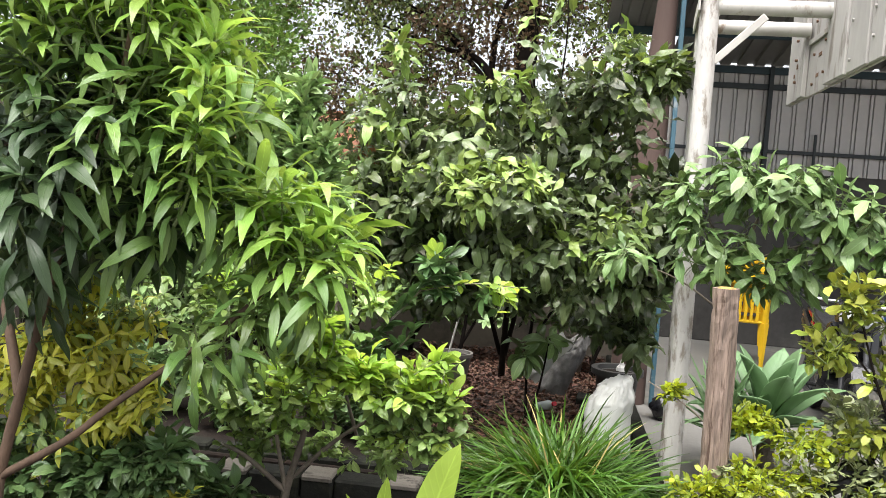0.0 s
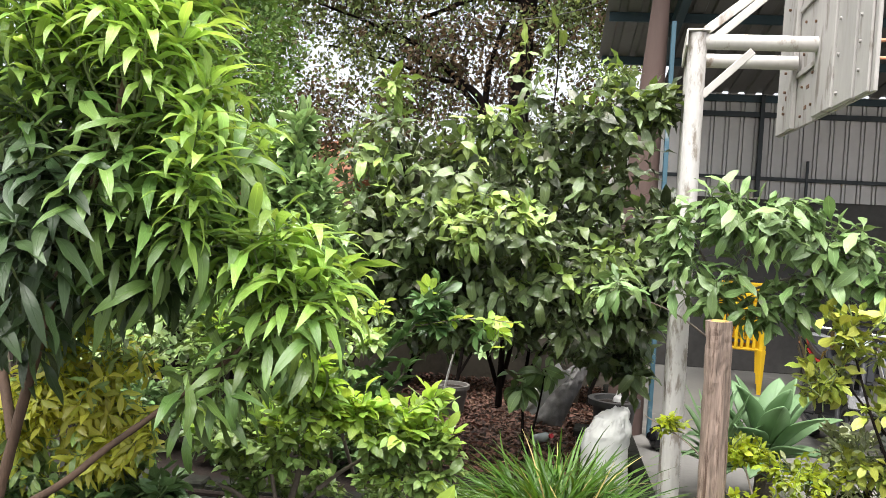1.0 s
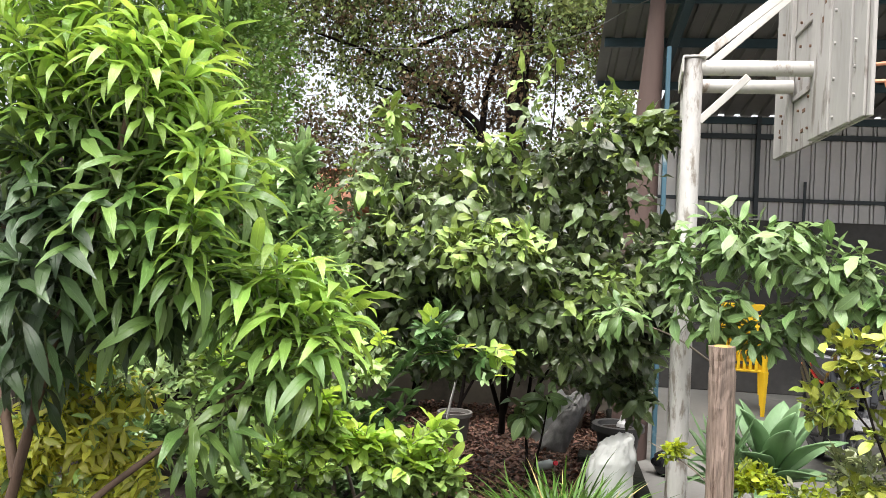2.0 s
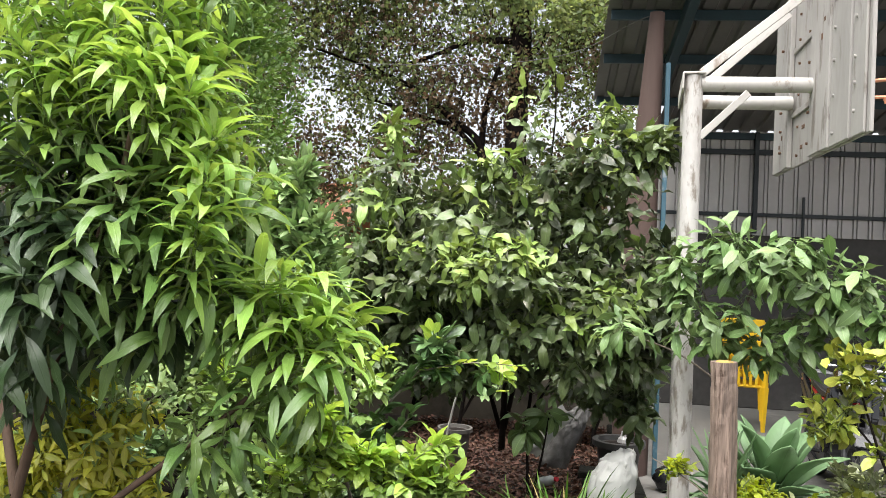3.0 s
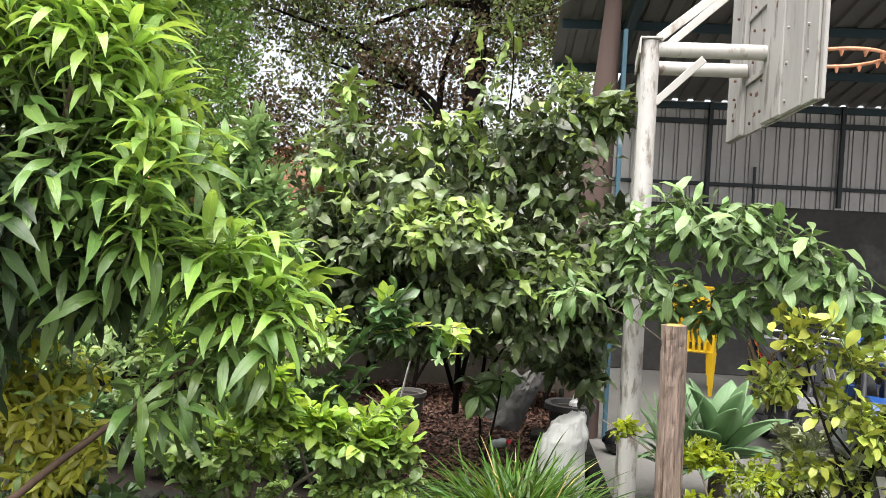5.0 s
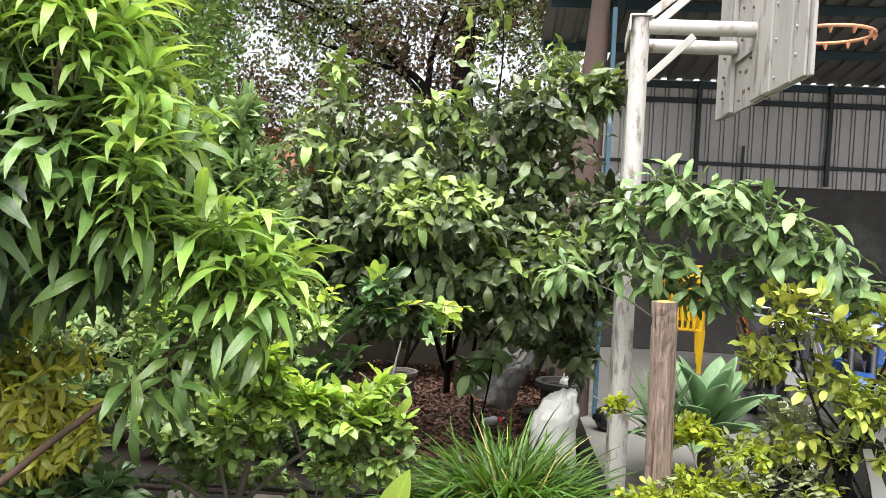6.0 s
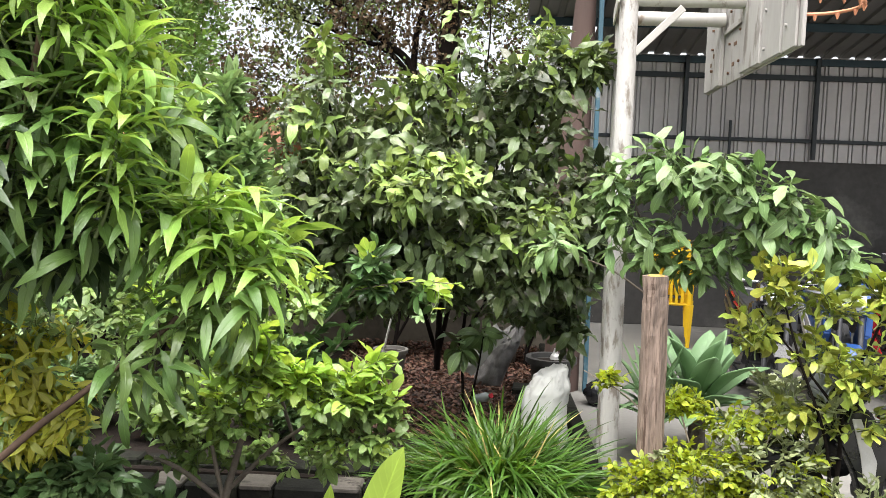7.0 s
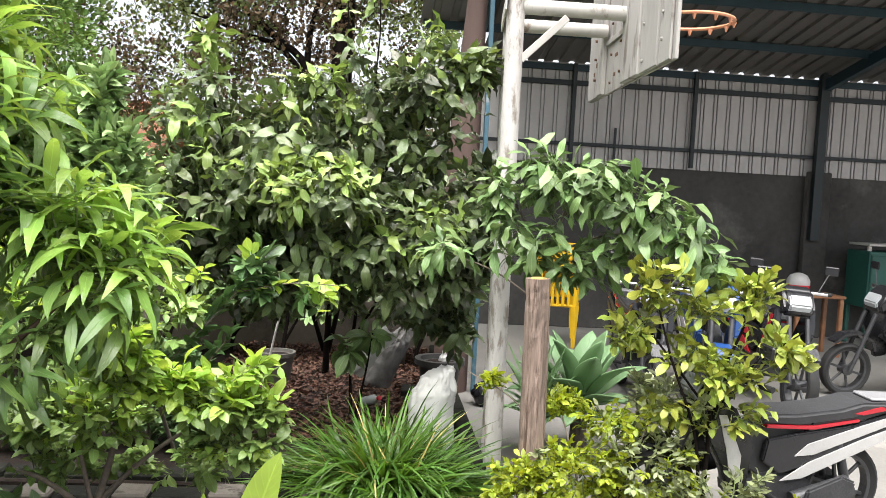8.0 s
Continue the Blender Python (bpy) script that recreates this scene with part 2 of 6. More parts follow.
GREY_PLASTIC = material("grey_engine_casing", (0.05, 0.05, 0.053), 0.4, metal=0.3, vary=0.3, scale=15)
CHROME = material("chrome", (0.75, 0.75, 0.76), 0.15, metal=1.0, vary=0.05, bump=0)
BLUE_TARP = material("blue_plastic", (0.012, 0.052, 0.19), 0.35, vary=0.2, scale=7)
WHITE_PLASTIC = material("white_plastic", (0.44, 0.43, 0.42), 0.35, vary=0.1)
RED_LENS = material("red_lamp_lens", (0.55, 0.015, 0.02), 0.12, vary=0.05, bump=0)
GREEN_CABINET = material("dark_green_paint", (0.015, 0.080, 0.062), 0.5, vary=0.25, scale=4)
BROWN_WOOD = material("brown_varnished_wood", (0.21, 0.095, 0.045), 0.45, vary=0.3, scale=8, stretch=(1, 0.2, 1))
ROOF_TILE = material("orange_roof_tile", (0.34, 0.135, 0.07), 0.8, vary=0.35, scale=4, stain=(0.30, 0.13, 0.08), stain_at=0.56)
HOUSE_WALL = material("cream_house_wall", (0.55, 0.49, 0.40), 0.85, vary=0.15, scale=2)
PLASTIC_CLEAR = material("clear_bottle_plastic", (0.34, 0.36, 0.37), 0.12, vary=0.05, bump=0.05)
CABLE = material("grey_cable", (0.10, 0.095, 0.09), 0.6, vary=0.2)


# ---------------------------------------------------------------- building blocks
RNG = np.random.default_rng(7)


def mesh_of(name, verts, faces, mat, smooth=False, uv=None):
    me = bpy.data.meshes.new(name)
    me.from_pydata([tuple(v) for v in verts], [], [tuple(f) for f in faces])
    if uv is not None:
        me.uv_layers.new(name="blade").data.foreach_set("uv", np.asarray(uv, np.float32).ravel())
    if smooth:
        me.polygons.foreach_set("use_smooth", [True] * len(me.polygons))
    me.materials.append(mat)
    me.update()
    return me


def quads_mesh(name, verts, quads, mat, uv=None):
    """A large mesh of four-sided faces straight from arrays."""
    me = bpy.data.meshes.new(name)
    nv, nf = len(verts), len(quads)
    me.vertices.add(nv)
    me.vertices.foreach_set("co", np.asarray(verts, np.float32).ravel())
    me.loops.add(nf * 4)
    me.loops.foreach_set("vertex_index", np.asarray(quads, np.int32).ravel())
    me.polygons.add(nf)
    me.polygons.foreach_set("loop_start", np.arange(0, nf * 4, 4, dtype=np.int32))
    me.polygons.foreach_set("use_smooth", np.ones(nf, bool))
    if uv is not None:
        me.uv_layers.new(name="blade").data.foreach_set("uv", np.asarray(uv, np.float32).ravel())
    me.materials.append(mat)
    me.update(calc_edges=True)
    return me


def thing(name, at, label, category, group="", kind="", turn=0.0):
    ob = new(name)
    ob.empty_display_size = 0.1
    ob.matrix_basis = pose(*at, 0, 0, turn)
    return tagged(ob, label, category, group, kind)


def put(name, me, parent=None, at=(0, 0, 0), label="", rot=(0, 0, 0)):
    ob = new(name, me)
    ob.matrix_basis = pose(*at, *rot)
    if parent:
        ob.parent = parent
    return tagged(ob, label)


def part(name, bm, mat, parent=None, label="", smooth=False, at=(0, 0, 0), rot=(0, 0, 0)):
    """Links a bmesh as one mesh object under a thing or a part."""
    bmesh.ops.recalc_face_normals(bm, faces=bm.faces)
    me = bpy.data.meshes.new(name)
    bm.to_mesh(me)
    bm.free()
    if smooth:
        me.polygons.foreach_set("use_smooth", [True] * len(me.polygons))
        me.set_sharp_from_angle(angle=radians(40))
    me.materials.append(mat)
    return put(name, me, parent, at, label, rot)


def structure(ob, label, category):
    return tagged(ob, label, category, kind="structure")


def box(size, at=(0, 0, 0), bevel=0.0, bm=None, rot=(0, 0, 0), seg=1):
    b = bmesh.new()
    bmesh.ops.create_cube(b, size=1)
    bmesh.ops.scale(b, vec=size, verts=b.verts)
    if bevel:
        bmesh.ops.bevel(b, geom=b.edges[:], offset=bevel, segments=seg, affect="EDGES", profile=0.7)
    bmesh.ops.transform(b, matrix=pose(*at, *rot), verts=b.verts)
    return joined(bm, b)


def joined(bm, b):
    if bm is None:
        return b
    tmp = bpy.data.meshes.new("tmp")
    b.to_mesh(tmp)
    b.free()
    bm.from_mesh(tmp)
    bpy.data.meshes.remove(tmp)
    return bm


def rod(a, b, r0, r1=None, n=12, bm=None):
    """A round bar from a to b."""
    a, b = Vector(a), Vector(b)
    q = bmesh.new()
    bmesh.ops.create_cone(q, cap_ends=True, segments=n, radius1=r0, radius2=r0 if r1 is None else r1, depth=(b - a).length)
    bmesh.ops.transform(q, matrix=Matrix.Translation((a + b) / 2) @ (b - a).to_track_quat("Z", "Y").to_matrix().to_4x4(), verts=q.verts)
    return joined(bm, q)


def bar(a, b, wide, deep, bevel=0.003, bm=None, up=(0, 0, 1)):
    """A flat or square bar from a to b."""
    a, b = Vector(a), Vector(b)
    x = (b - a).normalized()
    if abs(x.dot(Vector(up).normalized())) > 0.95:
        up = (0, 1, 0)
    y = Vector(up).cross(x).normalized()
    z = x.cross(y)
    q = bmesh.new()
    bmesh.ops.create_cube(q, size=1)
    bmesh.ops.scale(q, vec=((b - a).length, wide, deep), verts=q.verts)
    if bevel:
        bmesh.ops.bevel(q, geom=q.edges[:], offset=bevel, segments=1, affect="EDGES")
    m = Matrix((x, y, z)).transposed().to_4x4()
    bmesh.ops.transform(q, matrix=Matrix.Translation((a + b) / 2) @ m, verts=q.verts)
    return joined(bm, q)


def lathe(profile, n=24, bm=None, at=(0, 0, 0), rot=(0, 0, 0)):
    """Turned form from (radius, height) pairs."""
    q = bmesh.new()
    rings = [[q.verts.new((r * math.cos(2 * math.pi * k / n), r * math.sin(2 * math.pi * k / n), z)) for k in range(n)] for r, z in profile]
    for lo, hi in zip(rings, rings[1:]):
        for k in range(n):
            q.faces.new((lo[k], lo[(k + 1) % n], hi[(k + 1) % n], hi[k]))
    bmesh.ops.transform(q, matrix=pose(*at, *rot), verts=q.verts)
    return joined(bm, q)


def prism(outline, y0, y1, bevel=0.0, bm=None, seg=2):
    """An outline in x and z, given depth along y."""
    q = bmesh.new()
    lo = [q.verts.new((x, y0, z)) for x, z in outline]
    f = q.faces.new(lo)
    ext = bmesh.ops.extrude_face_region(q, geom=[f])
    bmesh.ops.translate(q, vec=(0, y1 - y0, 0), verts=[v for v in ext["geom"] if isinstance(v, bmesh.types.BMVert)])
    bmesh.ops.recalc_face_normals(q, faces=q.faces)
    if bevel:
        bmesh.ops.bevel(q, geom=q.edges[:], offset=bevel, segments=seg, affect="EDGES", clamp_overlap=True)
    return joined(bm, q)


def smooth_line(points, steps=6):
    p = np.array(points, float)
    if len(p) < 3:
        return np.array([p[0] + (p[-1] - p[0]) * s for s in np.linspace(0, 1, steps + 1)])
    q = np.vstack([2 * p[0] - p[1], p, 2 * p[-1] - p[-2]])
    out = []
    for i in range(1, len(q) - 2):
        for s in np.linspace(0, 1, steps, endpoint=False):
            a, b, c, d = q[i - 1 : i + 3]
            out.append(0.5 * (2 * b + (c - a) * s + (2 * a - 5 * b + 4 * c - d) * s * s + (3 * b - a - 3 * c + d) * s**3))
    return np.array(out + [p[-1]])


def tube(line, r0, r1, sides=8, rough=0.0, rng=None):
    """Verts and quads of a tapering stem along a line."""
    line = np.asarray(line, float)
    n = len(line)
    t = np.gradient(line, axis=0)
    t /= np.linalg.norm(t, axis=1)[:, None] + 1e-9
    ref = np.array([0.3, 0.95, 0.1]) if abs(t[0][2]) > 0.7 else np.array([0, 0, 1.0])
    u = np.cross(t, ref)
    u /= np.linalg.norm(u, axis=1)[:, None] + 1e-9
    v = np.cross(t, u)
    r = np.linspace(r0, r1, n)[:, None, None]
    if rough:
        r = r * (1 + rough * (rng or RNG).standard_normal((n, sides, 1)))
    ang = np.arange(sides) * 2 * np.pi / sides
    ring = np.cos(ang)[None, :, None] * u[:, None] + np.sin(ang)[None, :, None] * v[:, None]
    verts = (line[:, None] + r * ring).reshape(-1, 3)
    i, k = np.meshgrid(np.arange(n - 1), np.arange(sides), indexing="ij")
    quads = np.stack([i * sides + k, i * sides + (k + 1) % sides, (i + 1) * sides + (k + 1) % sides, (i + 1) * sides + k], -1).reshape(-1, 4)
    return verts, quads


class Stems:
    """Many thin stems gathered in one mesh."""

    def __init__(self):
        self.verts, self.quads, self.count = [], [], 0

    def add(self, line, r0, r1, sides=5):
        v, q = tube(line, r0, r1, sides)
        self.verts.append(v)
        self.quads.append(q + self.count)
        self.count += len(v)

    def emit(self, name, mat, parent, base):
        if self.verts:
            tagged(put(name, quads_mesh(name, np.vstack(self.verts) - np.array(base), np.vstack(self.quads), mat), parent), kind="stuff")


def blade(length, width, seg=7, peak=0.45, fold=0.3, droop=0.8, wave=0.0, petiole=0.06, seed=0, blunt=1.0, twist=0.0):
    """A leaf along x that arches over: verts, quads, and blade coordinates per loop."""
    r = np.random.default_rng(seed)
    s = np.linspace(0, 1, seg + 1)
    e = np.clip((s - petiole) / (1 - petiole), 0, 1)
    w = width / 2 * np.sin(np.pi * e ** (math.log(0.5) / math.log(peak))) ** blunt
    w = np.maximum(w, 0.0016)
    w[-1] = 0.0006
    ph = r.uniform(0, 6)
    th = -droop * (s**1.2) + 0.12 * np.sin(5 * s + ph)
    dx = np.cos(th) * length / seg
    dz = np.sin(th) * length / seg
    x = np.r_[0, np.cumsum(dx[:-1])]
    z = np.r_[0, np.cumsum(dz[:-1])]
    yb = twist * width * np.sin(s * 3 + ph) + r.uniform(-0.12, 0.12) * length * s**2
    wl = wave * np.sin(s * 13 + ph) * (w / (width / 2))
    wr = wave * np.sin(s * 12 + ph + 1.7) * (w / (width / 2))
    left = np.stack([x, yb + w, z + fold * w + wl], 1)
    mid = np.stack([x, yb, z], 1)
    right = np.stack([x, yb - w, z + fold * w + wr], 1)
    verts = np.stack([left, mid, right], 1).reshape(-1, 3)
    quads, uv = [], []
    for i in range(seg):
        a, b = 3 * i, 3 * i + 3
        quads += [(a + 1, b + 1, b, a), (a + 2, b + 2, b + 1, a + 1)]
        uv += [(0.5, s[i]), (0.5, s[i + 1]), (0, s[i + 1]), (0, s[i]), (1, s[i]), (1, s[i + 1]), (0.5, s[i + 1]), (0.5, s[i])]
    return verts, np.array(quads), np.array(uv)


def unit(v):
    v = np.asarray(v, float)
    return v / (np.linalg.norm(v) + 1e-9)


class Foliage:
    """Leaves of one kind: those standing nearest are objects of their own, the rest one joined part."""

    def __init__(self, kinds, mat, seed=1, loose=0.42):
        self.kinds, self.mat, self.items, self.rng, self.loose = kinds, mat, [], np.random.default_rng(seed), loose

    def add(self, p, d, up=(0, 0, 1), size=1.0):
        x = unit(d)
        up = np.asarray(up, float) + self.rng.normal(0, self.loose, 3)
        z = up - x * np.dot(up, x)
        if np.linalg.norm(z) < 0.1:
            z = np.cross(x, (0, 1, 0.2))
        z = unit(z)
        m = np.eye(4)
        m[:3, 0], m[:3, 1], m[:3, 2], m[:3, 3] = x * size, np.cross(z, x) * size, z * size, p
        self.items.append((int(self.rng.integers(len(self.kinds))), m))

    def bulk(self, ps, ds, size):
        """Very many leaves at once, at places ps along ways ds."""
        x = ds / np.linalg.norm(ds, axis=1)[:, None]
        up = np.array([0, 0, 1.0]) + self.rng.normal(0, 0.6, x.shape)
        z = up - x * np.sum(up * x, 1)[:, None]
        z /= np.linalg.norm(z, axis=1)[:, None] + 1e-9
        m = np.zeros((len(x), 4, 4))
        s = np.asarray(size)[:, None]
        m[:, :3, 0], m[:, :3, 1], m[:, :3, 2], m[:, :3, 3], m[:, 3, 3] = x * s, np.cross(z, x) * s, z * s, ps, 1
        self.items += list(zip(self.rng.integers(len(self.kinds), size=len(x)).tolist(), m))

    def whorl(self, p, axis, count, size=1.0, open_=(40, 95), sag=0.25, spread=0.04):
        """A tuft of leaves round a shoot's tip."""
        a = unit(axis)
        u = unit(np.cross(a, (0.2, 0.9, 0.35)))
        v = np.cross(a, u)
        turn = self.rng.uniform(0, 6.28)
        for k in range(count):
            f = k / max(count - 1, 1)
            ang = turn + k * 2.4 + self.rng.normal(0, 0.15)
            lean = radians(open_[0] + (open_[1] - open_[0]) * f + self.rng.normal(0, 14))
            out = math.cos(ang) * u + math.sin(ang) * v
            d = a * math.cos(lean) + out * math.sin(lean)
            d = d + np.array([0, 0, -sag * (0.4 + f)])
            self.add(np.asarray(p) - a * spread * f * 2.2 * size, d, a * 0.7 + (0, 0, 0.7), size * self.rng.uniform(0.75, 1.1) * (0.75 + 0.25 * math.sin(math.pi * min(1, 0.25 + f))))

    def sprig(self, line, count, size=1.0, lean=55, sag=0.1, flat=0.5, start=0.15):
        """Leaves set alternately along a twig."""
        line = np.asarray(line, float)
        turn = self.rng.uniform(0, 6.28)
        for k in range(count):
            f = start + (1 - start) * (k + self.rng.uniform(0, 0.5)) / count
            i = min(int(f * (len(line) - 1)), len(line) - 2)
            g = f * (len(line) - 1) - i
            p = line[i] * (1 - g) + line[i + 1] * g
            a = unit(line[i + 1] - line[i])
            u = unit(np.cross(a, (0.05, 0.1, 1.0)))
            v = np.cross(u, a)
            ang = turn + k * 2.5 if flat < 0.5 else (math.pi * (k % 2) + self.rng.normal(0, 0.5))
            l = radians(lean * (1 - 0.5 * f) + self.rng.normal(0, 16))
            d = a * math.cos(l) + (math.cos(ang) * u + math.sin(ang) * v) * math.sin(l) + np.array([0, 0, -sag])
            self.add(p, d, v * 0.6 + (0, 0, 0.6), size * self.rng.uniform(0.7, 1.1))

    def emit(self, parent, base, pieces=300, leaf="leaf", rest="crown", label=""):
        base = np.asarray(base, float)
        items = sorted(self.items, key=lambda q: q[1][1, 3])
        shared = {}
        for k, m in items[:pieces]:
            if k not in shared:
                v, q, uv = self.kinds[k]
                shared[k] = quads_mesh(leaf, v, q, self.mat, uv)
            ob = new(leaf, shared[k])
            local = m.copy()
            local[:3, 3] -= base
            ob.matrix_basis = Matrix(local.tolist())
            ob.parent = parent
        vs, qs, us, n = [], [], [], 0
        for k in range(len(self.kinds)):
            ms = np.array([m for kk, m in items[pieces:] if kk == k])
            if not len(ms):
                continue
            v, q, uv = self.kinds[k]
            w = np.einsum("nij,vj->nvi", ms[:, :3, :3], v) + (ms[:, :3, 3] - base)[:, None]
            vs.append(w.reshape(-1, 3))
            qs.append((q[None] + (n + np.arange(len(ms)) * len(v))[:, None, None]).reshape(-1, 4))
            us.append(np.tile(uv, (len(ms), 1)))
            n += len(ms) * len(v)
        if vs:
            tagged(put(rest, quads_mesh(rest, np.vstack(vs), np.vstack(qs), self.mat, np.vstack(us)), parent), label, kind="stuff")


def limb(parent, base, points, r0, r1, mat, name="limb", sides=9, rough=0.05):
    line = smooth_line(points)
    v, q = tube(line, r0, r1, sides, rough, np.random.default_rng(len(points) * 7 + int(1000 * r0)))
    put(name, quads_mesh(name, v - np.array(base), q, mat), parent)
    return line


def scatter(rng, centre, radii, n, shell=0.55):
    """Places in an uneven rounded mass, mostly near its skin, with the way out from its middle."""
    d = rng.normal(size=(n, 3))
    d /= np.linalg.norm(d, axis=1)[:, None]
    s = rng.uniform(shell, 1.0, n) ** 0.7
    return np.asarray(centre) + d * s[:, None] * np.asarray(radii), d


def clump(fols, stems, rng, centre, radii, twigs, leaves, size=1.0, reach=0.16, up=0.35, style="sprig", young=0.0, sag=0.15, shell=0.45, open_=(35, 95), lean=55, bias=(0, -0.25, 0), flat=0.5, stem=0.0035):
    """Leafy twigs filling a rounded mass; fols: the older leaves and, if given, the younger."""
    ps, ds = scatter(rng, centre, radii, twigs, shell)
    for p, d in zip(ps, ds):
        a = unit(d + np.array([0, 0, up]) + np.asarray(bias) + rng.normal(0, 0.3, 3))
        L = reach * rng.uniform(0.6, 1.3)
        line = np.array([p - a * L, p - a * L * 0.5 + rng.normal(0, 0.01, 3), p + (0, 0, 0.0)])
        fresh = len(fols) > 1 and rng.random() < young * (1.4 if d[2] > 0.2 else 0.5)
        f = fols[1] if fresh else fols[0]
        if stems is not None:
            stems.add(line, stem, stem * 0.5, 4)
        k = max(2, int(round(leaves * rng.uniform(0.7, 1.3))))
        if style == "whorl":
            f.whorl(p, a, k, size * rng.uniform(0.85, 1.1), open_, sag)
        else:
            f.sprig(line, k, size * rng.uniform(0.85, 1.1), lean, sag, flat)


# ---------------------------------------------------------------- ground and setting
def sheet(name, x0, x1, y0, y1, z, mat, nx=1, ny=1, rough=0.0, seed=3):
    r = np.random.default_rng(seed)
    xs, ys = np.linspace(x0, x1, nx + 1), np.linspace(y0, y1, ny + 1)
    v = np.array([(x, y, z + (r.normal(0, rough) if rough else 0)) for y in ys for x in xs])
    q = [(j * (nx + 1) + i, j * (nx + 1) + i + 1, (j + 1) * (nx + 1) + i + 1, (j + 1) * (nx + 1) + i) for j in range(ny) for i in range(nx)]
    return put(name, quads_mesh(name, v, q, mat))


structure(sheet("ground", -400, 400, -400, 400, 0.0, CONCRETE, 4, 4), "worn pale grey concrete ground of the yard", "ground")

bed = part("garden_bed", box((6.8, 3.9, 0.09), (-2.78, 6.2, 0.045), 0.01), SHADED_SOIL)
structure(bed, "raised bed of soil darkened for plant shade, under fallen leaves", "garden bed")
strip = part("planting_strip", box((7.4, 3.4, 0.03), (-2.65, 2.57, 0.015), 0.005, bm=box((1.5, 2.4, 0.026), (1.82, 2.6, 0.013), 0.005)), SHADED_SOIL)
structure(strip, "bare soil of the front planting strip, darkened for shade", "soil")
litter = Foliage([blade(0.05, 0.024, 3, 0.45, 0.35, s, 0.003, 0.05, k) for k, s in enumerate((0.6, -0.7, 1.2))], LITTER_LEAF, 5)
n = 11000
a = RNG.uniform(0, 6.28, n)
litter.bulk(np.stack([RNG.uniform(-1.2, 0.62, n), RNG.uniform(5.0, 8.1, n), 0.096 + np.abs(RNG.normal(0, 0.012, n))], 1), np.stack([np.cos(a), np.sin(a), RNG.normal(0, 0.3, n)], 1), RNG.uniform(0.4, 1.2, n))
litter_ob = thing("leaf_litter", (0, 0, 0), "brown dry fallen leaves covering the garden soil", "fallen leaves", kind="stuff")
litter.emit(litter_ob, (0, 0, 0), 0, rest="litter")


def kerb_row(name, label, x0, x1, y, deep, high, pattern, z0=0.0, lean=0.0):
    """A row of kerb stones; pattern: length and paint in turn."""
    row = structure(new(name), label, "kerb")
    x, k = x0, 0
    while x < x1:
        length, mat = pattern[k % len(pattern)]
        at = (x + length / 2, y + lean * (x - x0), z0 + high / 2 + 0.004 * (k % 3))
        stone = part("kerb_stone", box((length - 0.006, deep, high), at, 0.012), KERB_BLACK if mat is KERB_WHITE else mat, row)
        if mat is KERB_WHITE:
            part("paint_cap", box((length - 0.012, deep + 0.008, 0.036), (at[0], at[1], z0 + high - 0.006), 0.010), mat, stone, "flaking white paint")
        x, k = x + length, k + 1


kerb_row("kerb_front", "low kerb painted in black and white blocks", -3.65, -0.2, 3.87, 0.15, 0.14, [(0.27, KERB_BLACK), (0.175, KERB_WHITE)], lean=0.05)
kerb_row("kerb_back", "mossy raw concrete kerb along the bed, shade in its colour", -3.6, 0.6, 4.34, 0.13, 0.12, [(0.6, KERB_SHADED)])
side_kerb = structure(new("kerb_side"), "mossy kerb closing the bed beside the path, darkened for shade", "kerb")
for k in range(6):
    part("kerb_stone", box((0.1, 0.58, 0.16), (0.68, 4.72 + 0.6 * k, 0.08), 0.012), KERB_SHADED, side_kerb)

# two added walls out of view, cutting sky fill so gaps stay dark
for name, size, at, what in (("wall_court", (40, 0.2, 3.0), (2, -9.0, 1.5), "added unseen wall behind the yard, blocking low sky light"), ("wall_left", (0.2, 28, 3.0), (-9.0, 4.0, 1.5), "added unseen wall left of the yard, blocking low sky light")):
    structure(part(name, box(size, at), TAN_WALL), what, "wall")
rear_wall = part("wall_rear", box((9.0, 0.14, 1.35), (-3.7, 8.3, 0.675), 0.01), TAN_WALL)
structure(rear_wall, "low stained tan plaster wall behind the garden", "wall")

# ---------------------------------------------------------------- open shed
SHED = (0.72, 13.0, 10.4)  # left, right, back
ROOF_Z, ROOF_RISE = 3.42, 0.185


def ribbed(width, length, pitch, crest, height, seed=2):
    """Corrugated sheet in its own x (across the ribs) and y (along them)."""
    xs, zs = [], []
    x = 0.0
    g = 0.016
    double = ((0, 0), (pitch - 4 * g, 0), (pitch - 4 * g + 0.003, -0.024), (pitch - 3 * g, -0.024), (pitch - 3 * g + 0.003, 0), (pitch - g, 0), (pitch - g + 0.003, -0.024), (pitch - 0.004, -0.024))
    while x < width:
        for dx, z in double if height < 0 else ((0, 0), (pitch - crest * 1.6, 0), (pitch - crest * 1.3, height), (pitch - crest * 0.3, height), (pitch - 0.004, 0)):
            xs.append(min(x + dx, width))
            zs.append(z)
        x += pitch
    v = [(a, y, b) for y in (0.0, length) for a, b in zip(xs, zs)]
    n = len(xs)
    return v, [(i, i + 1, n + i + 1, n + i) for i in range(n - 1)]


def sheet_panel(name, parent, matrix, width, length, pitch, crest, height, mat):
    v, f = ribbed(width, length, pitch, crest, height)
    ob = put(name, mesh_of(name, v, f, mat), parent)
    ob.matrix_basis = matrix
    return ob


back = structure(new("wall_back"), "shed back wall of grey cement render under pale corrugated sheets", "wall")
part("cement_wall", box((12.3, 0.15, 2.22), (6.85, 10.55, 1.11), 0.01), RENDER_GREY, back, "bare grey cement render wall")
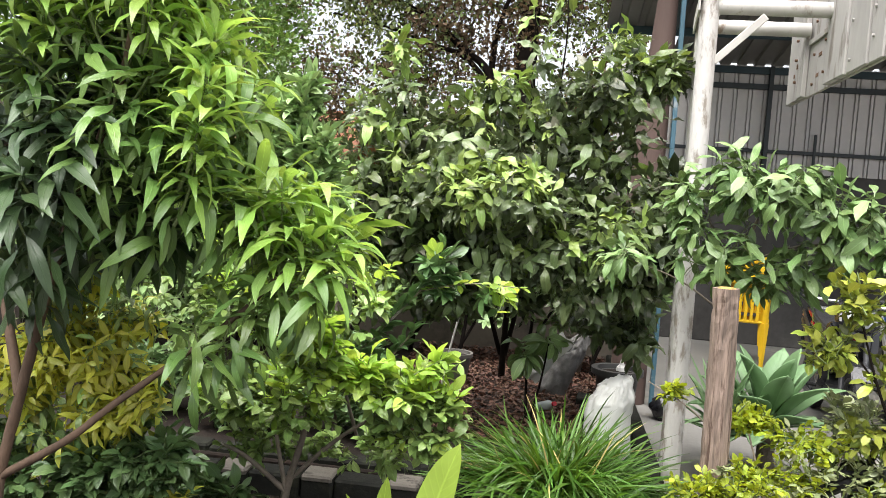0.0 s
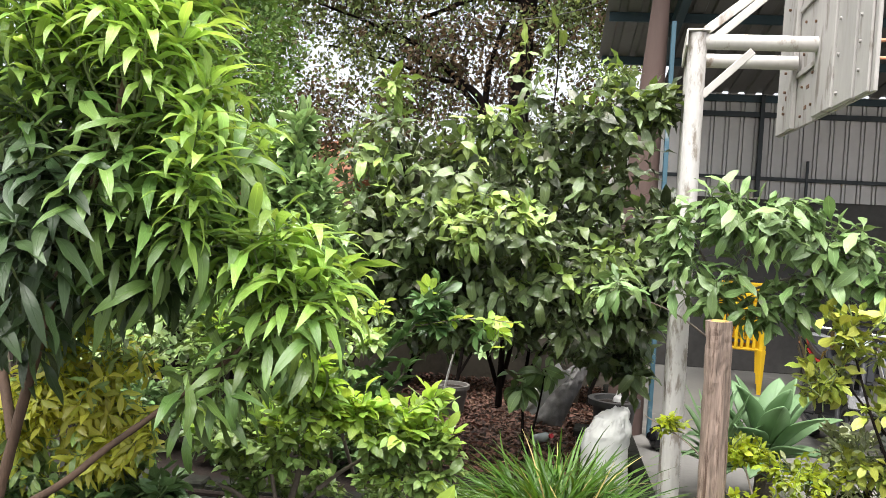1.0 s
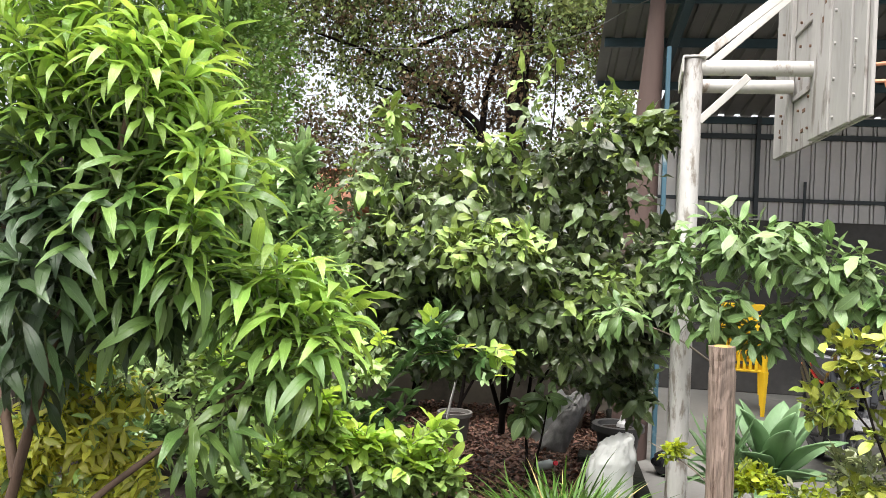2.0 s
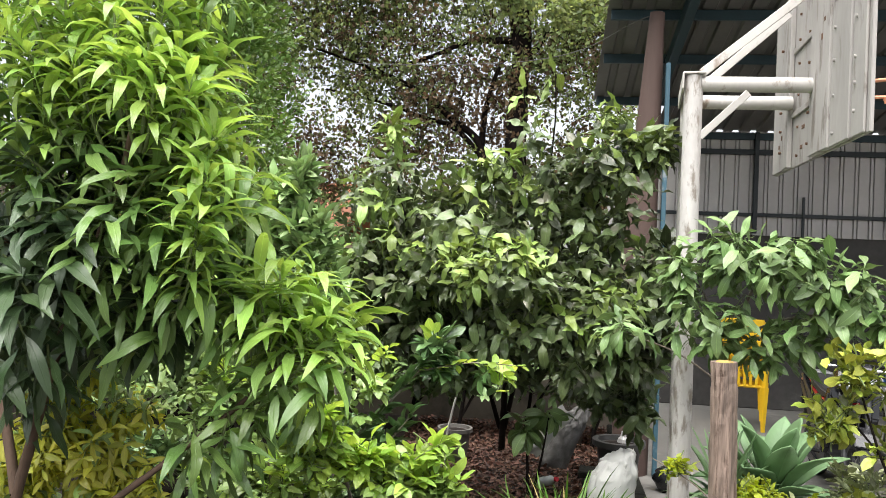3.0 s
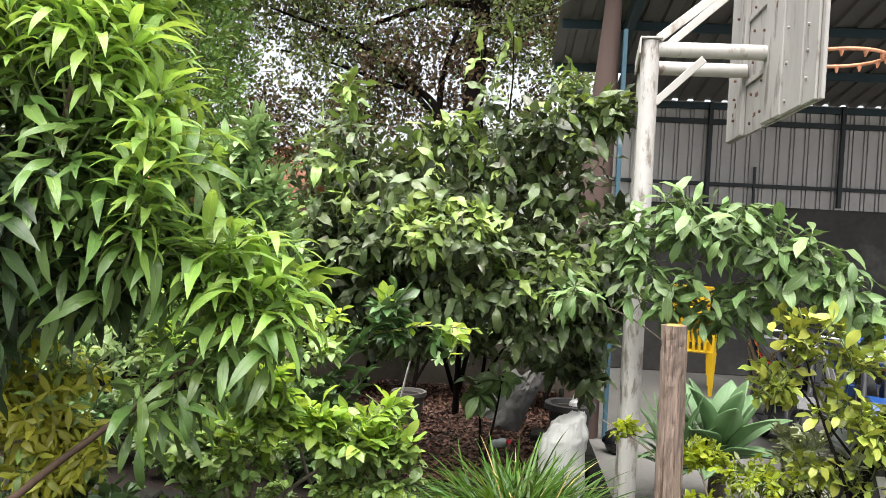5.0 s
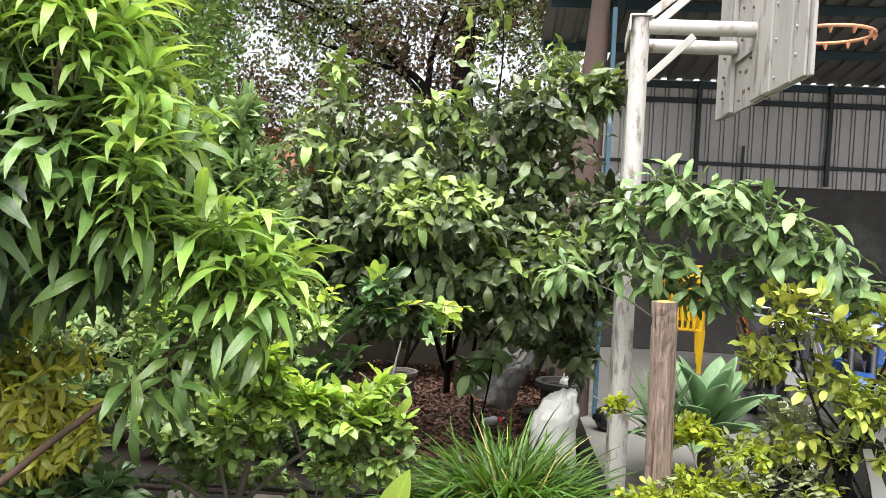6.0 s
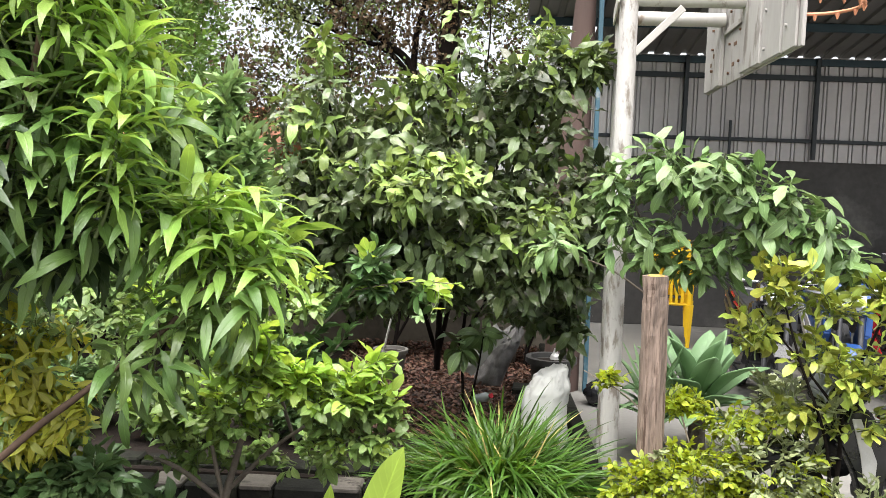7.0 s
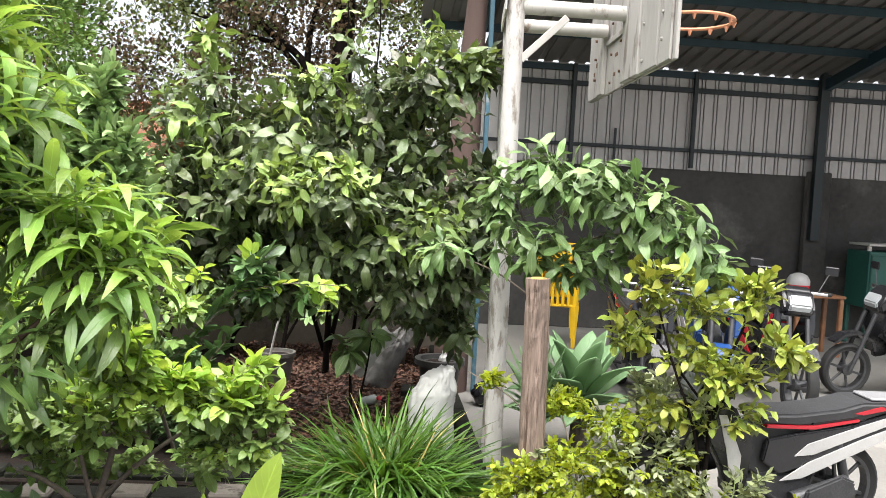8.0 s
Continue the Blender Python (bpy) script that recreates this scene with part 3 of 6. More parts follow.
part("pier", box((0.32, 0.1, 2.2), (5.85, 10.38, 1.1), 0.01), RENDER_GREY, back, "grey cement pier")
for k in range(14):
    m = pose(0.72 + 0.88 * k, 10.40 + 0.003 * (k % 2), 2.14, 90, 0, 0)
    sheet_panel("sheet_panel", back, m, 0.9, 1.272, 0.176, 0.045, -1, SHEET_WHITE)

shed_frame = thing("shed_frame", (0, 0, 0), "dark blue-green painted steel frame of the open shed", "steel frame", kind="structure")
for z, r, mat in ((3.35, 0.04, DARK_STEEL), (3.16, 0.032, BLACK_STEEL), (2.39, 0.022, BLACK_STEEL)):
    part("rail", bar((0.8, 10.36, z), (13.0, 10.36, z), 0.04, 2 * r), mat, shed_frame)
for x in (2.49, 4.08, 7.5, 9.1):
    part("stud", bar((x, 10.33, 2.16), (x, 10.33, 3.4), 0.05, 0.05), BLACK_STEEL, shed_frame)
for x in (5.78, 10.9):
    part("column", bar((x, 10.28, 1.3), (x, 10.28, 3.5), 0.12, 0.09), BLACK_STEEL, shed_frame)
part("stub", bar((3.06, 10.34, 0.6), (3.06, 10.34, 2.62), 0.03, 0.03), BLACK_STEEL, shed_frame)


def roof_z(y):
    return ROOF_Z + ROOF_RISE * (10.4 - y)


for y in (9.35, 8.25, 7.35, 6.6):
    part("purlin", bar((0.48, y, roof_z(y) - 0.05), (13.0, y, roof_z(y) - 0.05), 0.045, 0.09), DARK_STEEL, shed_frame)
for x in (1.12, 5.8, 10.9):
    part("rafter", bar((x, 10.3, roof_z(10.3) - 0.13), (x, 6.4, roof_z(6.4) - 0.13), 0.08, 0.14), DARK_STEEL, shed_frame)
part("corner_post", bar((0.925, 6.75, 0.0), (0.915, 6.75, 3.36), 0.035, 0.05), BLUE_STEEL, shed_frame, "faded blue corner post")

roof = structure(new("ceiling"), "weathered corrugated metal shed roof seen from beneath", "roof")
slope = math.degrees(math.atan(ROOF_RISE))
for k in range(16):
    x = 0.45 + 0.82 * k
    far = 9.45 if x < 0.5 else 10.44
    length = (far - 6.3) / math.cos(radians(slope))
    m = pose(x, 6.3, roof_z(6.3) + 0.003 * (k % 2), -slope, 0, 0)
    sheet_panel("roof_sheet", roof, m, 0.84, length, 0.21, 0.06, 0.03, SHEET_ROOF)
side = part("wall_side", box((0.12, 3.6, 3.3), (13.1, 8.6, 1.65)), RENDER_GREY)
structure(side, "grey cement end wall of the shed", "wall")

brown = part("column_brown", rod((0.735, 6.85, 0.0), (0.745, 6.85, 1.9), 0.15, 0.14, 28, bm=rod((0.745, 6.85, 1.9), (0.825, 6.85, 3.80), 0.14, 0.06, 28)), BROWN_COLUMN, smooth=True)
structure(brown, "tapering faded brown column at the shed corner", "column")


# ---------------------------------------------------------------- basketball stand
def basketball_stand():
    at = (0.742, 4.47, 0)
    s = thing("basketball_stand", at, "white painted steel basketball stand with a worn backboard", "basketball hoop")
    for y, dx in ((0.0, 0.0), (0.49, 0.058)):
        part("post", rod((0.013 + dx, y, 0.0), (0.006 + dx, y, 2.73), 0.050, 0.049, n=28), POST_PAINT, s, "flaking white steel post", True)
    top = bar((0.002, -0.056, 2.740), (0.071, 0.545, 2.740), 0.117, 0.012)
    bar((-0.056, -0.056, 2.696), (0.013, 0.545, 2.696), 0.010, 0.085, bm=top)
    part("top_bar", top, WHITE_PAINT, s)
    for y, x0, x1 in ((0.0, 0.042, 0.652), (0.49, 0.095, 0.648)):
        part("arm", rod((x0, y, 2.689), (x1, y, 2.689), 0.041, n=20), WHITE_PAINT, s, "", True)
        part("stay", bar((x0, y - 0.028, 2.74), (0.62, y, 3.22), 0.047, 0.012, up=(0, 1, 0)), WHITE_PAINT, s)
    part("stay", bar((0.042, -0.02, 2.40), (0.281, -0.05, 2.635), 0.04, 0.010, up=(0, 1, 0)), WHITE_PAINT, s)
    # backboard: pressed panels with raised stiffeners on the back
    board = part("backboard", box((0.018, 1.80, 1.06), (0.609, -0.24, 2.84), 0.004), BOARD_PAINT, s, "chalky white backboard")
    y0 = -1.14
    for a, b, proud in ((0.035, 0.22, 0.014), (0.22, 0.52, 0.024), (0.52, 0.88, 0.034), (1.36, 1.48, 0.030), (1.48, 1.80, 0.018)):
        part("stiffener", box((proud, b - a - 0.006, 1.052), (0.600 - proud / 2, y0 + (a + b) / 2, 2.84), 0.005), BOARD_PAINT, board)
    for z in (2.62, 3.0):
        part("crosspiece", box((0.014, 0.47, 0.035), (0.593, y0 + 1.12, z), 0.004), BOARD_PAINT, board)
    for y, x, mat in ((0.17, 0.586, BOARD_PAINT), (0.46, 0.576, BOARD_PAINT), (1.02, 0.600, RUST), (1.24, 0.600, RUST), (1.58, 0.578, RUST)):
        for k, z in enumerate((2.40, 2.55, 2.70, 2.88, 3.05, 3.22)):
            dz = 0.03 * math.sin(9 * y + 5 * k)
            part("bolt", rod((x + 0.004, y0 + y, z + dz), (x - 0.010, y0 + y, z + dz), 0.008 if mat is RUST else 0.009, n=8), mat, board)
    for y, z, w in ((0.96, 2.42, 0.07), (1.15, 2.41, 0.05), (0.98, 2.66, 0.05), (1.12, 2.52, 0.06), (1.05, 2.75, 0.05), (1.22, 2.80, 0.05)):
        part("rust_patch", box((0.004, w, 0.022), (0.599, y0 + y, z), 0.0015), RUST, board)
    for y, z, high in ((1.50, 3.02, 0.07), (1.56, 2.52, 0.03), (1.62, 2.47, 0.025), (0.30, 3.28, 0.06), (0.62, 2.98, 0.02), (0.66, 2.90, 0.03)):
        part("rust_patch", box((0.004, 0.022, high), (0.580 if y > 1 else (0.575 if y < 0.5 else 0.565), y0 + y, z), 0.0015), RUST, board)
    board.matrix_basis = pose(0.662, 0.06, 0, 0, 0, -2.9) @ pose(-0.615, 0.24, 0)
    # hoop in front of the board
    hoop = part("rim_plate", box((0.012, 0.12, 0.11), (0.632, -0.24, 2.68), 0.003), RIM_ORANGE, s, "faded orange hoop plate")
    hoop.matrix_basis = pose(0.057, 0.30, 0)
    ring = bmesh.new()
    n, m, R, r = 40, 8, 0.225, 0.010
    rows = [[ring.verts.new((0.955 + (R + r * math.cos(2 * math.pi * j / m)) * math.cos(2 * math.pi * i / n), -0.24 + (R + r * math.cos(2 * math.pi * j / m)) * math.sin(2 * math.pi * i / n), 2.69 + r * math.sin(2 * math.pi * j / m))) for j in range(m)] for i in range(n)]
    for i in range(n):
        for j in range(m):
            ring.faces.new((rows[i][j], rows[(i + 1) % n][j], rows[(i + 1) % n][(j + 1) % m], rows[i][(j + 1) % m]))
    part("ring", ring, RIM_ORANGE, hoop, "", True)
    for k in range(12):
        a = 2 * math.pi * k / 12 + 0.2
        part("net_hook", rod((0.955 + 0.225 * math.cos(a), -0.24 + 0.225 * math.sin(a), 2.682), (0.955 + 0.222 * math.cos(a), -0.24 + 0.222 * math.sin(a), 2.652), 0.014, 0.004, 6), RIM_ORANGE, hoop)
    for y in (-0.30, -0.18):
        part("bracket", bar((0.635, y, 2.65), (0.765, -0.24 + (y + 0.24) * 1.6, 2.69), 0.012, 0.03), RIM_ORANGE, hoop)
    return s


basketball_stand()

# ---------------------------------------------------------------- wooden post
wp = thing("wooden_post", (0.841, 3.85, 0), "weathered grey-brown wooden post with a cracked top", "post")
line = smooth_line([(0.011, 0, 0), (0.004, 0, 0.5), (-0.004, 0, 1.0), (-0.011, 0, 1.276)], 8)
v, q = tube(line, 0.064, 0.059, 18, 0.035, np.random.default_rng(4))
cap = [tuple(range(len(v) - 18, len(v)))]
me = mesh_of("post_shaft", v, [tuple(f) for f in q] + cap, OLD_WOOD)
put("post_shaft", me, wp)
part("lichen_patch", lathe([(0.0, 0.012), (0.035, 0.009), (0.046, 0.0)], 9, at=(-0.01, -0.012, 1.272)), LICHEN, wp, "ochre lichen on the post top")

# ---------------------------------------------------------------- sacks and pots
def sack(name, at, label, mat, height, rx, ry, lean=(0, 0), tie=True, seed=1, tilt=(0, 0, 0), crumple=1.0):
    """A filled woven sack: bulging body, creased shoulders and, if tied, a gathered mouth."""
    s = thing(name, at, label, "sack")
    n, rings = 64, 56
    verts = []
    for j in range(rings):
        f = j / (rings - 1)
        k = min(1.0, 0.82 + 2.4 * f) * (1 - 0.12 * f)
        if tie:
            k *= 1.0 if f < 0.78 else (1 - 0.22 * ((f - 0.78) / 0.12) ** 1.5 if f < 0.90 else 0.78 - 0.16 * ((f - 0.90) / 0.10) ** 1.6)
        else:
            k *= 1.0 if f < 0.7 else 1 - 0.75 * ((f - 0.7) / 0.3) ** 1.4
        top = max(0.0, (f - 0.62) / 0.38)
        for i in range(n):
            a = 2 * math.pi * i / n
            p = Vector((math.cos(a) * 2.2, math.sin(a) * 2.2, f * 5 + seed))
            fold = 0.03 * noise.noise(p) + 0.012 * noise.noise(p * 2.7) + (0.004 + 0.03 * top) * noise.noise(p * 6)
            fold += 0.016 * (1 - top) * math.sin(4 * a + 14 * f + 4 * noise.noise(p * 0.7))
            fold += top * (0.13 * math.sin(7 * a + 5 * f + 3 * noise.noise(p)) + 0.10 * math.sin(13 * a + 1 + 4 * noise.noise(p * 2)) + 0.06 * math.sin(22 * a + 9 * f))
            q = k * (1 + crumple * fold)
            droop = 0.045 * top * math.cos(a - 0.5) * crumple
            verts.append((rx * q * math.cos(a) + lean[0] * f * f + 0.35 * rx * top * (1 if tie else 0), ry * q * math.sin(a) + lean[1] * f * f, height * f + droop * (0.8 + 0.4 * noise.noise(p * 1.5))))
    faces = [(j * n + i, j * n + (i + 1) % n, (j + 1) * n + (i + 1) % n, (j + 1) * n + i) for j in range(rings - 1) for i in range(n)]
    faces += [tuple(range(n))[::-1], tuple(range((rings - 1) * n, rings * n))]
    put("sack_body", mesh_of("sack_body", verts, faces, mat, True), s, rot=tilt)
    return s


sack("sack", (0.445, 4.98, 0.004), "full white woven sack with a crumpled gathered top", SACK_WHITE, 0.555, 0.15, 0.13, (-0.02, 0.0))
sack("sack", (0.10, 6.45, 0.09), "slumped dirty grey sack leaning on the bed", SACK_GREY, 0.54, 0.115, 0.11, (0.05, 0.0), False, 5, (0, 18, 0), 2.4)
flap = bmesh.new()
rows = [[flap.verts.new((0.27 * u - 0.10 * (v - 0.5) + 0.01 * math.sin(9 * u), -0.05 * math.sin(3 * v) + 0.012 * math.sin(11 * u + 4 * v), 0.34 * u + 0.09 * (v - 0.5) + 0.012 * math.sin(7 * v))) for u in np.linspace(0, 1, 12)] for v in np.linspace(0, 1, 8)]
for lo, hi in zip(rows, rows[1:]):
    for k in range(11):
        flap.faces.new((lo[k], lo[k + 1], hi[k + 1], hi[k]))
bmesh.ops.solidify(flap, geom=flap.faces[:], thickness=0.006)
tagged(part("folded_sheet", flap, SACK_WHITE, smooth=True, at=(-0.07, 6.28, 0.24)), "folded pale plastic sheet lying against the grey sack", "plastic sheet")


def pot(at, label, mat, r, h, rim=0.012, soil=True, turn=0.0):
    p = thing("plant_pot", at, label, "plant pot", turn=turn)
    part("pot_body", lathe([(0.0, 0.0), (r * 0.72, 0.0), (r * 0.76, 0.01), (r * 0.97, h * 0.86), (r, h * 0.86), (r + rim, h * 0.88), (r + rim, h), (r * 0.93, h), (r * 0.90, h * 0.9), (0, h * 0.88)], 32), mat, p, "", True)
    if soil:
        part("pot_soil", lathe([(0.0, h * 0.915), (r * 0.5, h * 0.91), (r * 0.9, h * 0.895)], 20), SHADED_SOIL, p)
    return p


pot((-0.68, 6.5, 0.095), "grey plastic plant pot on the leaf-strewn bed", POT_GREY, 0.13, 0.25)
pot((0.60, 6.35, 0.005), "wide black plastic pot with a broad rim", POT_BLACK, 0.17, 0.36, 0.03)
pot((0.25, 7.3, 0.095), "pale plastic pot against the rear wall", TAN_WALL, 0.15, 0.3)
for k, (x, y, z, a) in enumerate(((0.42, 5.85, 0.09, 8), (0.40, 6.2, 0.09, -5), (0.44, 5.55, 0.09, 14))):
    b = part("paving_block", box((0.2, 0.2, 0.07), (0, 0, 0.035), 0.01), KERB_SHADED)
    b.matrix_basis = pose(x, y, z, 0, 0, a)
    tagged(b, "loose mossy concrete block lying in the bed", "block", "loose blocks")


# ---------------------------------------------------------------- plants
def mango_tree():
    base = (-1.82, 2.45, 0.0)
    tree = thing("mango_tree", base, "young mango tree with long drooping glossy leaves", "tree")
    rng = np.random.default_rng(11)
    old = Foliage([blade(0.225 + 0.02 * (k % 3), 0.044, 10, 0.46, 0.26, d, 0.007, 0.09, k, 0.95, 0.3) for k, d in enumerate((0.8, 1.2, 1.7, 1.0, 1.45))], MANGO_OLD, 3, 0.3)
    fresh = Foliage([blade(0.215 + 0.018 * (k % 3), 0.038, 10, 0.46, 0.30, d, 0.006, 0.09, k, 0.95, 0.3) for k, d in enumerate((1.2, 1.6, 2.0, 0.9, 1.4))], MANGO_YOUNG, 4, 0.22)
    shaded = Foliage([blade(0.24 + 0.03 * (k % 3), 0.050, 10, 0.46, 0.26, d, 0.007, 0.09, k, 0.95, 0.3) for k, d in enumerate((1.0, 1.4, 0.8))], MANGO_SHADED, 9, 0.3)
    tw = Stems()
    limb(tree, base, [(-1.82, 2.45, 0), (-1.79, 2.47, 0.35), (-1.79, 2.5, 0.56)], 0.030, 0.026, BARK_BROWN, "trunk")
    main = limb(tree, base, [(-1.79, 2.5, 0.54), (-1.74, 2.5, 0.75), (-1.66, 2.5, 1.08), (-1.58, 2.5, 1.39), (-1.50, 2.5, 1.62), (-1.40, 2.5, 1.91), (-1.34, 2.45, 2.06)], 0.020, 0.011, BARK_BROWN)
    low = limb(tree, base, [(-1.79, 2.5, 0.55), (-1.54, 2.5, 0.71), (-1.41, 2.55, 0.83), (-1.24, 2.6, 0.97), (-1.02, 2.65, 1.16), (-0.87, 2.65, 1.32)], 0.015, 0.008, BARK_BROWN)
    rear = limb(tree, base, [(-1.72, 2.5, 0.85), (-1.95, 2.7, 1.3), (-2.0, 2.8, 1.8), (-1.95, 2.8, 2.3)], 0.018, 0.009, BARK_BROWN)
    fork, low_fork = main[-1], low[-1]

    def shoot(tip, root, count, leaf, opened, sag, thick=0.007, size=1.0):
        tip, root = np.array(tip), np.array(root)
        line = smooth_line([root, (root + tip) / 2 + (0, 0, -0.04), tip], 5)
        tw.add(line, thick, 0.004, 6)
        leaf.whorl(tip, unit(tip - root) * 0.6 + (0, 0, 0.9), count, size, opened, sag, 0.065)

    # fresh tufts at the ends of the rising shoots
    for tip in ((-1.27, 2.40, 2.34), (-1.33, 2.35, 2.26), (-1.14, 2.45, 2.22), (-1.52, 2.40, 2.27), (-1.68, 2.40, 2.31), (-1.25, 2.55, 2.37), (-1.05, 2.45, 2.05), (-1.63, 2.40, 2.14), (-1.42, 2.45, 2.45), (-1.30, 2.55, 2.52),
                (-1.18, 2.70, 2.35), (-1.63, 2.50, 2.52), (-1.72, 2.40, 2.54), (-1.22, 2.35, 2.17), (-1.20, 2.60, 2.04), (-1.85, 2.55, 2.40), (-1.42, 2.60, 2.20)):
        shoot(tip, fork + ((tip[0] + 1.34) * 0.25, 0.03, -0.06 if tip[0] > -1.4 else -0.15), 26, fresh, (36, 98), -0.08)
    for tip in ((-1.06, 2.40, 1.92), (-1.05, 2.35, 1.80), (-1.10, 2.45, 1.70)):
        shoot(tip, (-1.17, 2.45, tip[2] - 0.24), 27, fresh, (36, 98), -0.08)
    for tip in ((-0.87, 2.70, 1.50), (-0.75, 2.75, 1.47), (-0.80, 2.75, 1.58), (-0.69, 2.85, 1.46), (-0.98, 2.70, 1.48), (-0.89, 2.65, 1.62), (-0.80, 2.62, 1.45), (-0.95, 2.60, 1.57), (-0.70, 2.68, 1.41)):
        shoot(tip, low_fork, 21, fresh, (40, 98), -0.08, size=1.2)
    # older leaves hanging round the stems, low left ones in the shade-darkened colour
    for tip in ((-1.48, 2.45, 2.03), (-1.62, 2.40, 1.93), (-1.49, 2.35, 1.78), (-1.33, 2.36, 1.88), (-1.64, 2.35, 1.78), (-1.25, 2.40, 1.92), (-1.20, 2.45, 1.80), (-1.38, 2.40, 1.63), (-1.49, 2.30, 1.61), (-1.27, 2.45, 1.62), (-1.56, 2.25, 1.57),
                (-1.14, 2.50, 1.60), (-1.54, 2.50, 2.16), (-1.05, 2.60, 1.55), (-1.32, 2.70, 2.13), (-1.72, 2.40, 2.00), (-1.70, 2.35, 1.65), (-1.36, 2.34, 1.76)):
        i = int(np.argmin(np.abs(main[:, 2] - (tip[2] - 0.12))))
        shoot(tip, main[i], 20, shaded if tip[0] < -1.43 and tip[2] < 1.95 else old, (44, 118), 0.3, 0.006)
    for tip in ((-0.87, 2.60, 1.34), (-0.96, 2.60, 1.22), (-1.07, 2.60, 1.08), (-0.70, 2.80, 1.36), (-0.78, 2.60, 1.34), (-1.18, 2.62, 1.06), (-0.84, 2.56, 1.26), (-1.02, 2.56, 1.16), (-0.72, 2.62, 1.24), (-1.13, 2.55, 1.12), (-0.92, 2.72, 1.30)):
        i = int(np.argmin(np.abs(low[:, 0] - tip[0])))
        shoot(tip, low[i] + (0, 0, -0.02), 11, shaded if tip[0] < -1.4 else old, (55, 122), 0.35, 0.005)
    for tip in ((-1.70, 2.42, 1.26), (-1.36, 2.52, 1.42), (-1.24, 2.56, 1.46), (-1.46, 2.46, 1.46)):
        shoot(tip, (-1.60, 2.49, 1.30) if tip[0] < -1.6 else (-1.52, 2.5, 1.55), 12, shaded if tip[0] < -1.4 else old, (50, 120), 0.4, 0.005)
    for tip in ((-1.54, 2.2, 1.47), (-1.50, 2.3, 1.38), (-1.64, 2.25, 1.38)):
        shoot(tip, (-1.60, 2.48, 1.30), 9, shaded, (70, 130), 0.9, 0.005)
    # inner and rear foliage, partly in the shade-darkened leaf colour
    for c, r, n, y, leaf in (((-1.50, 2.75, 2.25), (0.42, 0.2, 0.30), 38, 0.75, old), ((-1.30, 2.75, 1.88), (0.30, 0.2, 0.26), 36, 0.5, old), ((-1.0, 2.9, 1.5), (0.22, 0.12, 0.14), 10, 0.3, old), ((-1.75, 2.75, 1.85), (0.30, 0.2, 0.40), 30, 0.1, shaded), ((-1.50, 2.80, 1.50), (0.30, 0.2, 0.16), 16, 0.0, shaded), ((-1.95, 2.6, 2.3), (0.30, 0.25, 0.30), 18, 0.5, old), ((-1.95, 2.85, 1.45), (0.35, 0.2, 0.3), 26, 0.0, shaded), ((-1.5, 2.7, 2.6), (0.4, 0.25, 0.15), 16, 0.8, old)):
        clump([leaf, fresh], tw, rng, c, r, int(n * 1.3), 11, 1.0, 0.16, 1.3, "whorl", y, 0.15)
    tw.emit("twig", TWIG_GREEN, tree, base)
    shaded.emit(tree, base, 60, rest="deep_green_leaves")
    old.emit(tree, base, 140, rest="older_leaves")
    fresh.emit(tree, base, 110, rest="young_leaves", label="bright young leaves")


def shrub(name, base, label, mats, kinds, stems, clumps, seed, bark=BARK_GREY, pieces=(150, 100), twig_mat=TWIG_GREEN, category="shrub", along=(), **how):
    """A plant of stems (points, thickness at foot and tip) and leafy masses (centre, radii, twigs, leaves a twig, part young)."""
    ob = thing(name, base, label, category)
    rng = np.random.default_rng(seed)
    fols = [Foliage(k, m, seed + i) for i, (k, m) in enumerate(zip(kinds, mats))]
    tw = Stems()
    for n, (pts, r0, r1) in enumerate(stems):
        line = limb(ob, base, pts, r0, r1, bark, "trunk" if n == 0 else "limb")
        for k, first, count, size, which in along:
            if k == n:
                fols[which].sprig(line[int(first * len(line)):], count, size, 62, -0.25, 0.5, 0.0)
    for c, r, n, k, y in clumps:
        clump(fols, tw, rng, c, r, n, k, young=y, **how)
    tw.emit("twig", twig_mat, ob, base)
    for f, n, rest in zip(fols, pieces, ("crown", "young_leaves")):
        f.emit(ob, base, n, rest=rest)
    return ob


def leaves(length, width, droops=(0.3, 0.7, 1.1), seg=6, peak=0.5, fold=0.25, wave=0.003, petiole=0.08, blunt=0.8):
    return [blade(length, width, seg, peak, fold, d, wave, petiole, k, blunt, 0.15) for k, d in enumerate(droops)]


mango_tree()

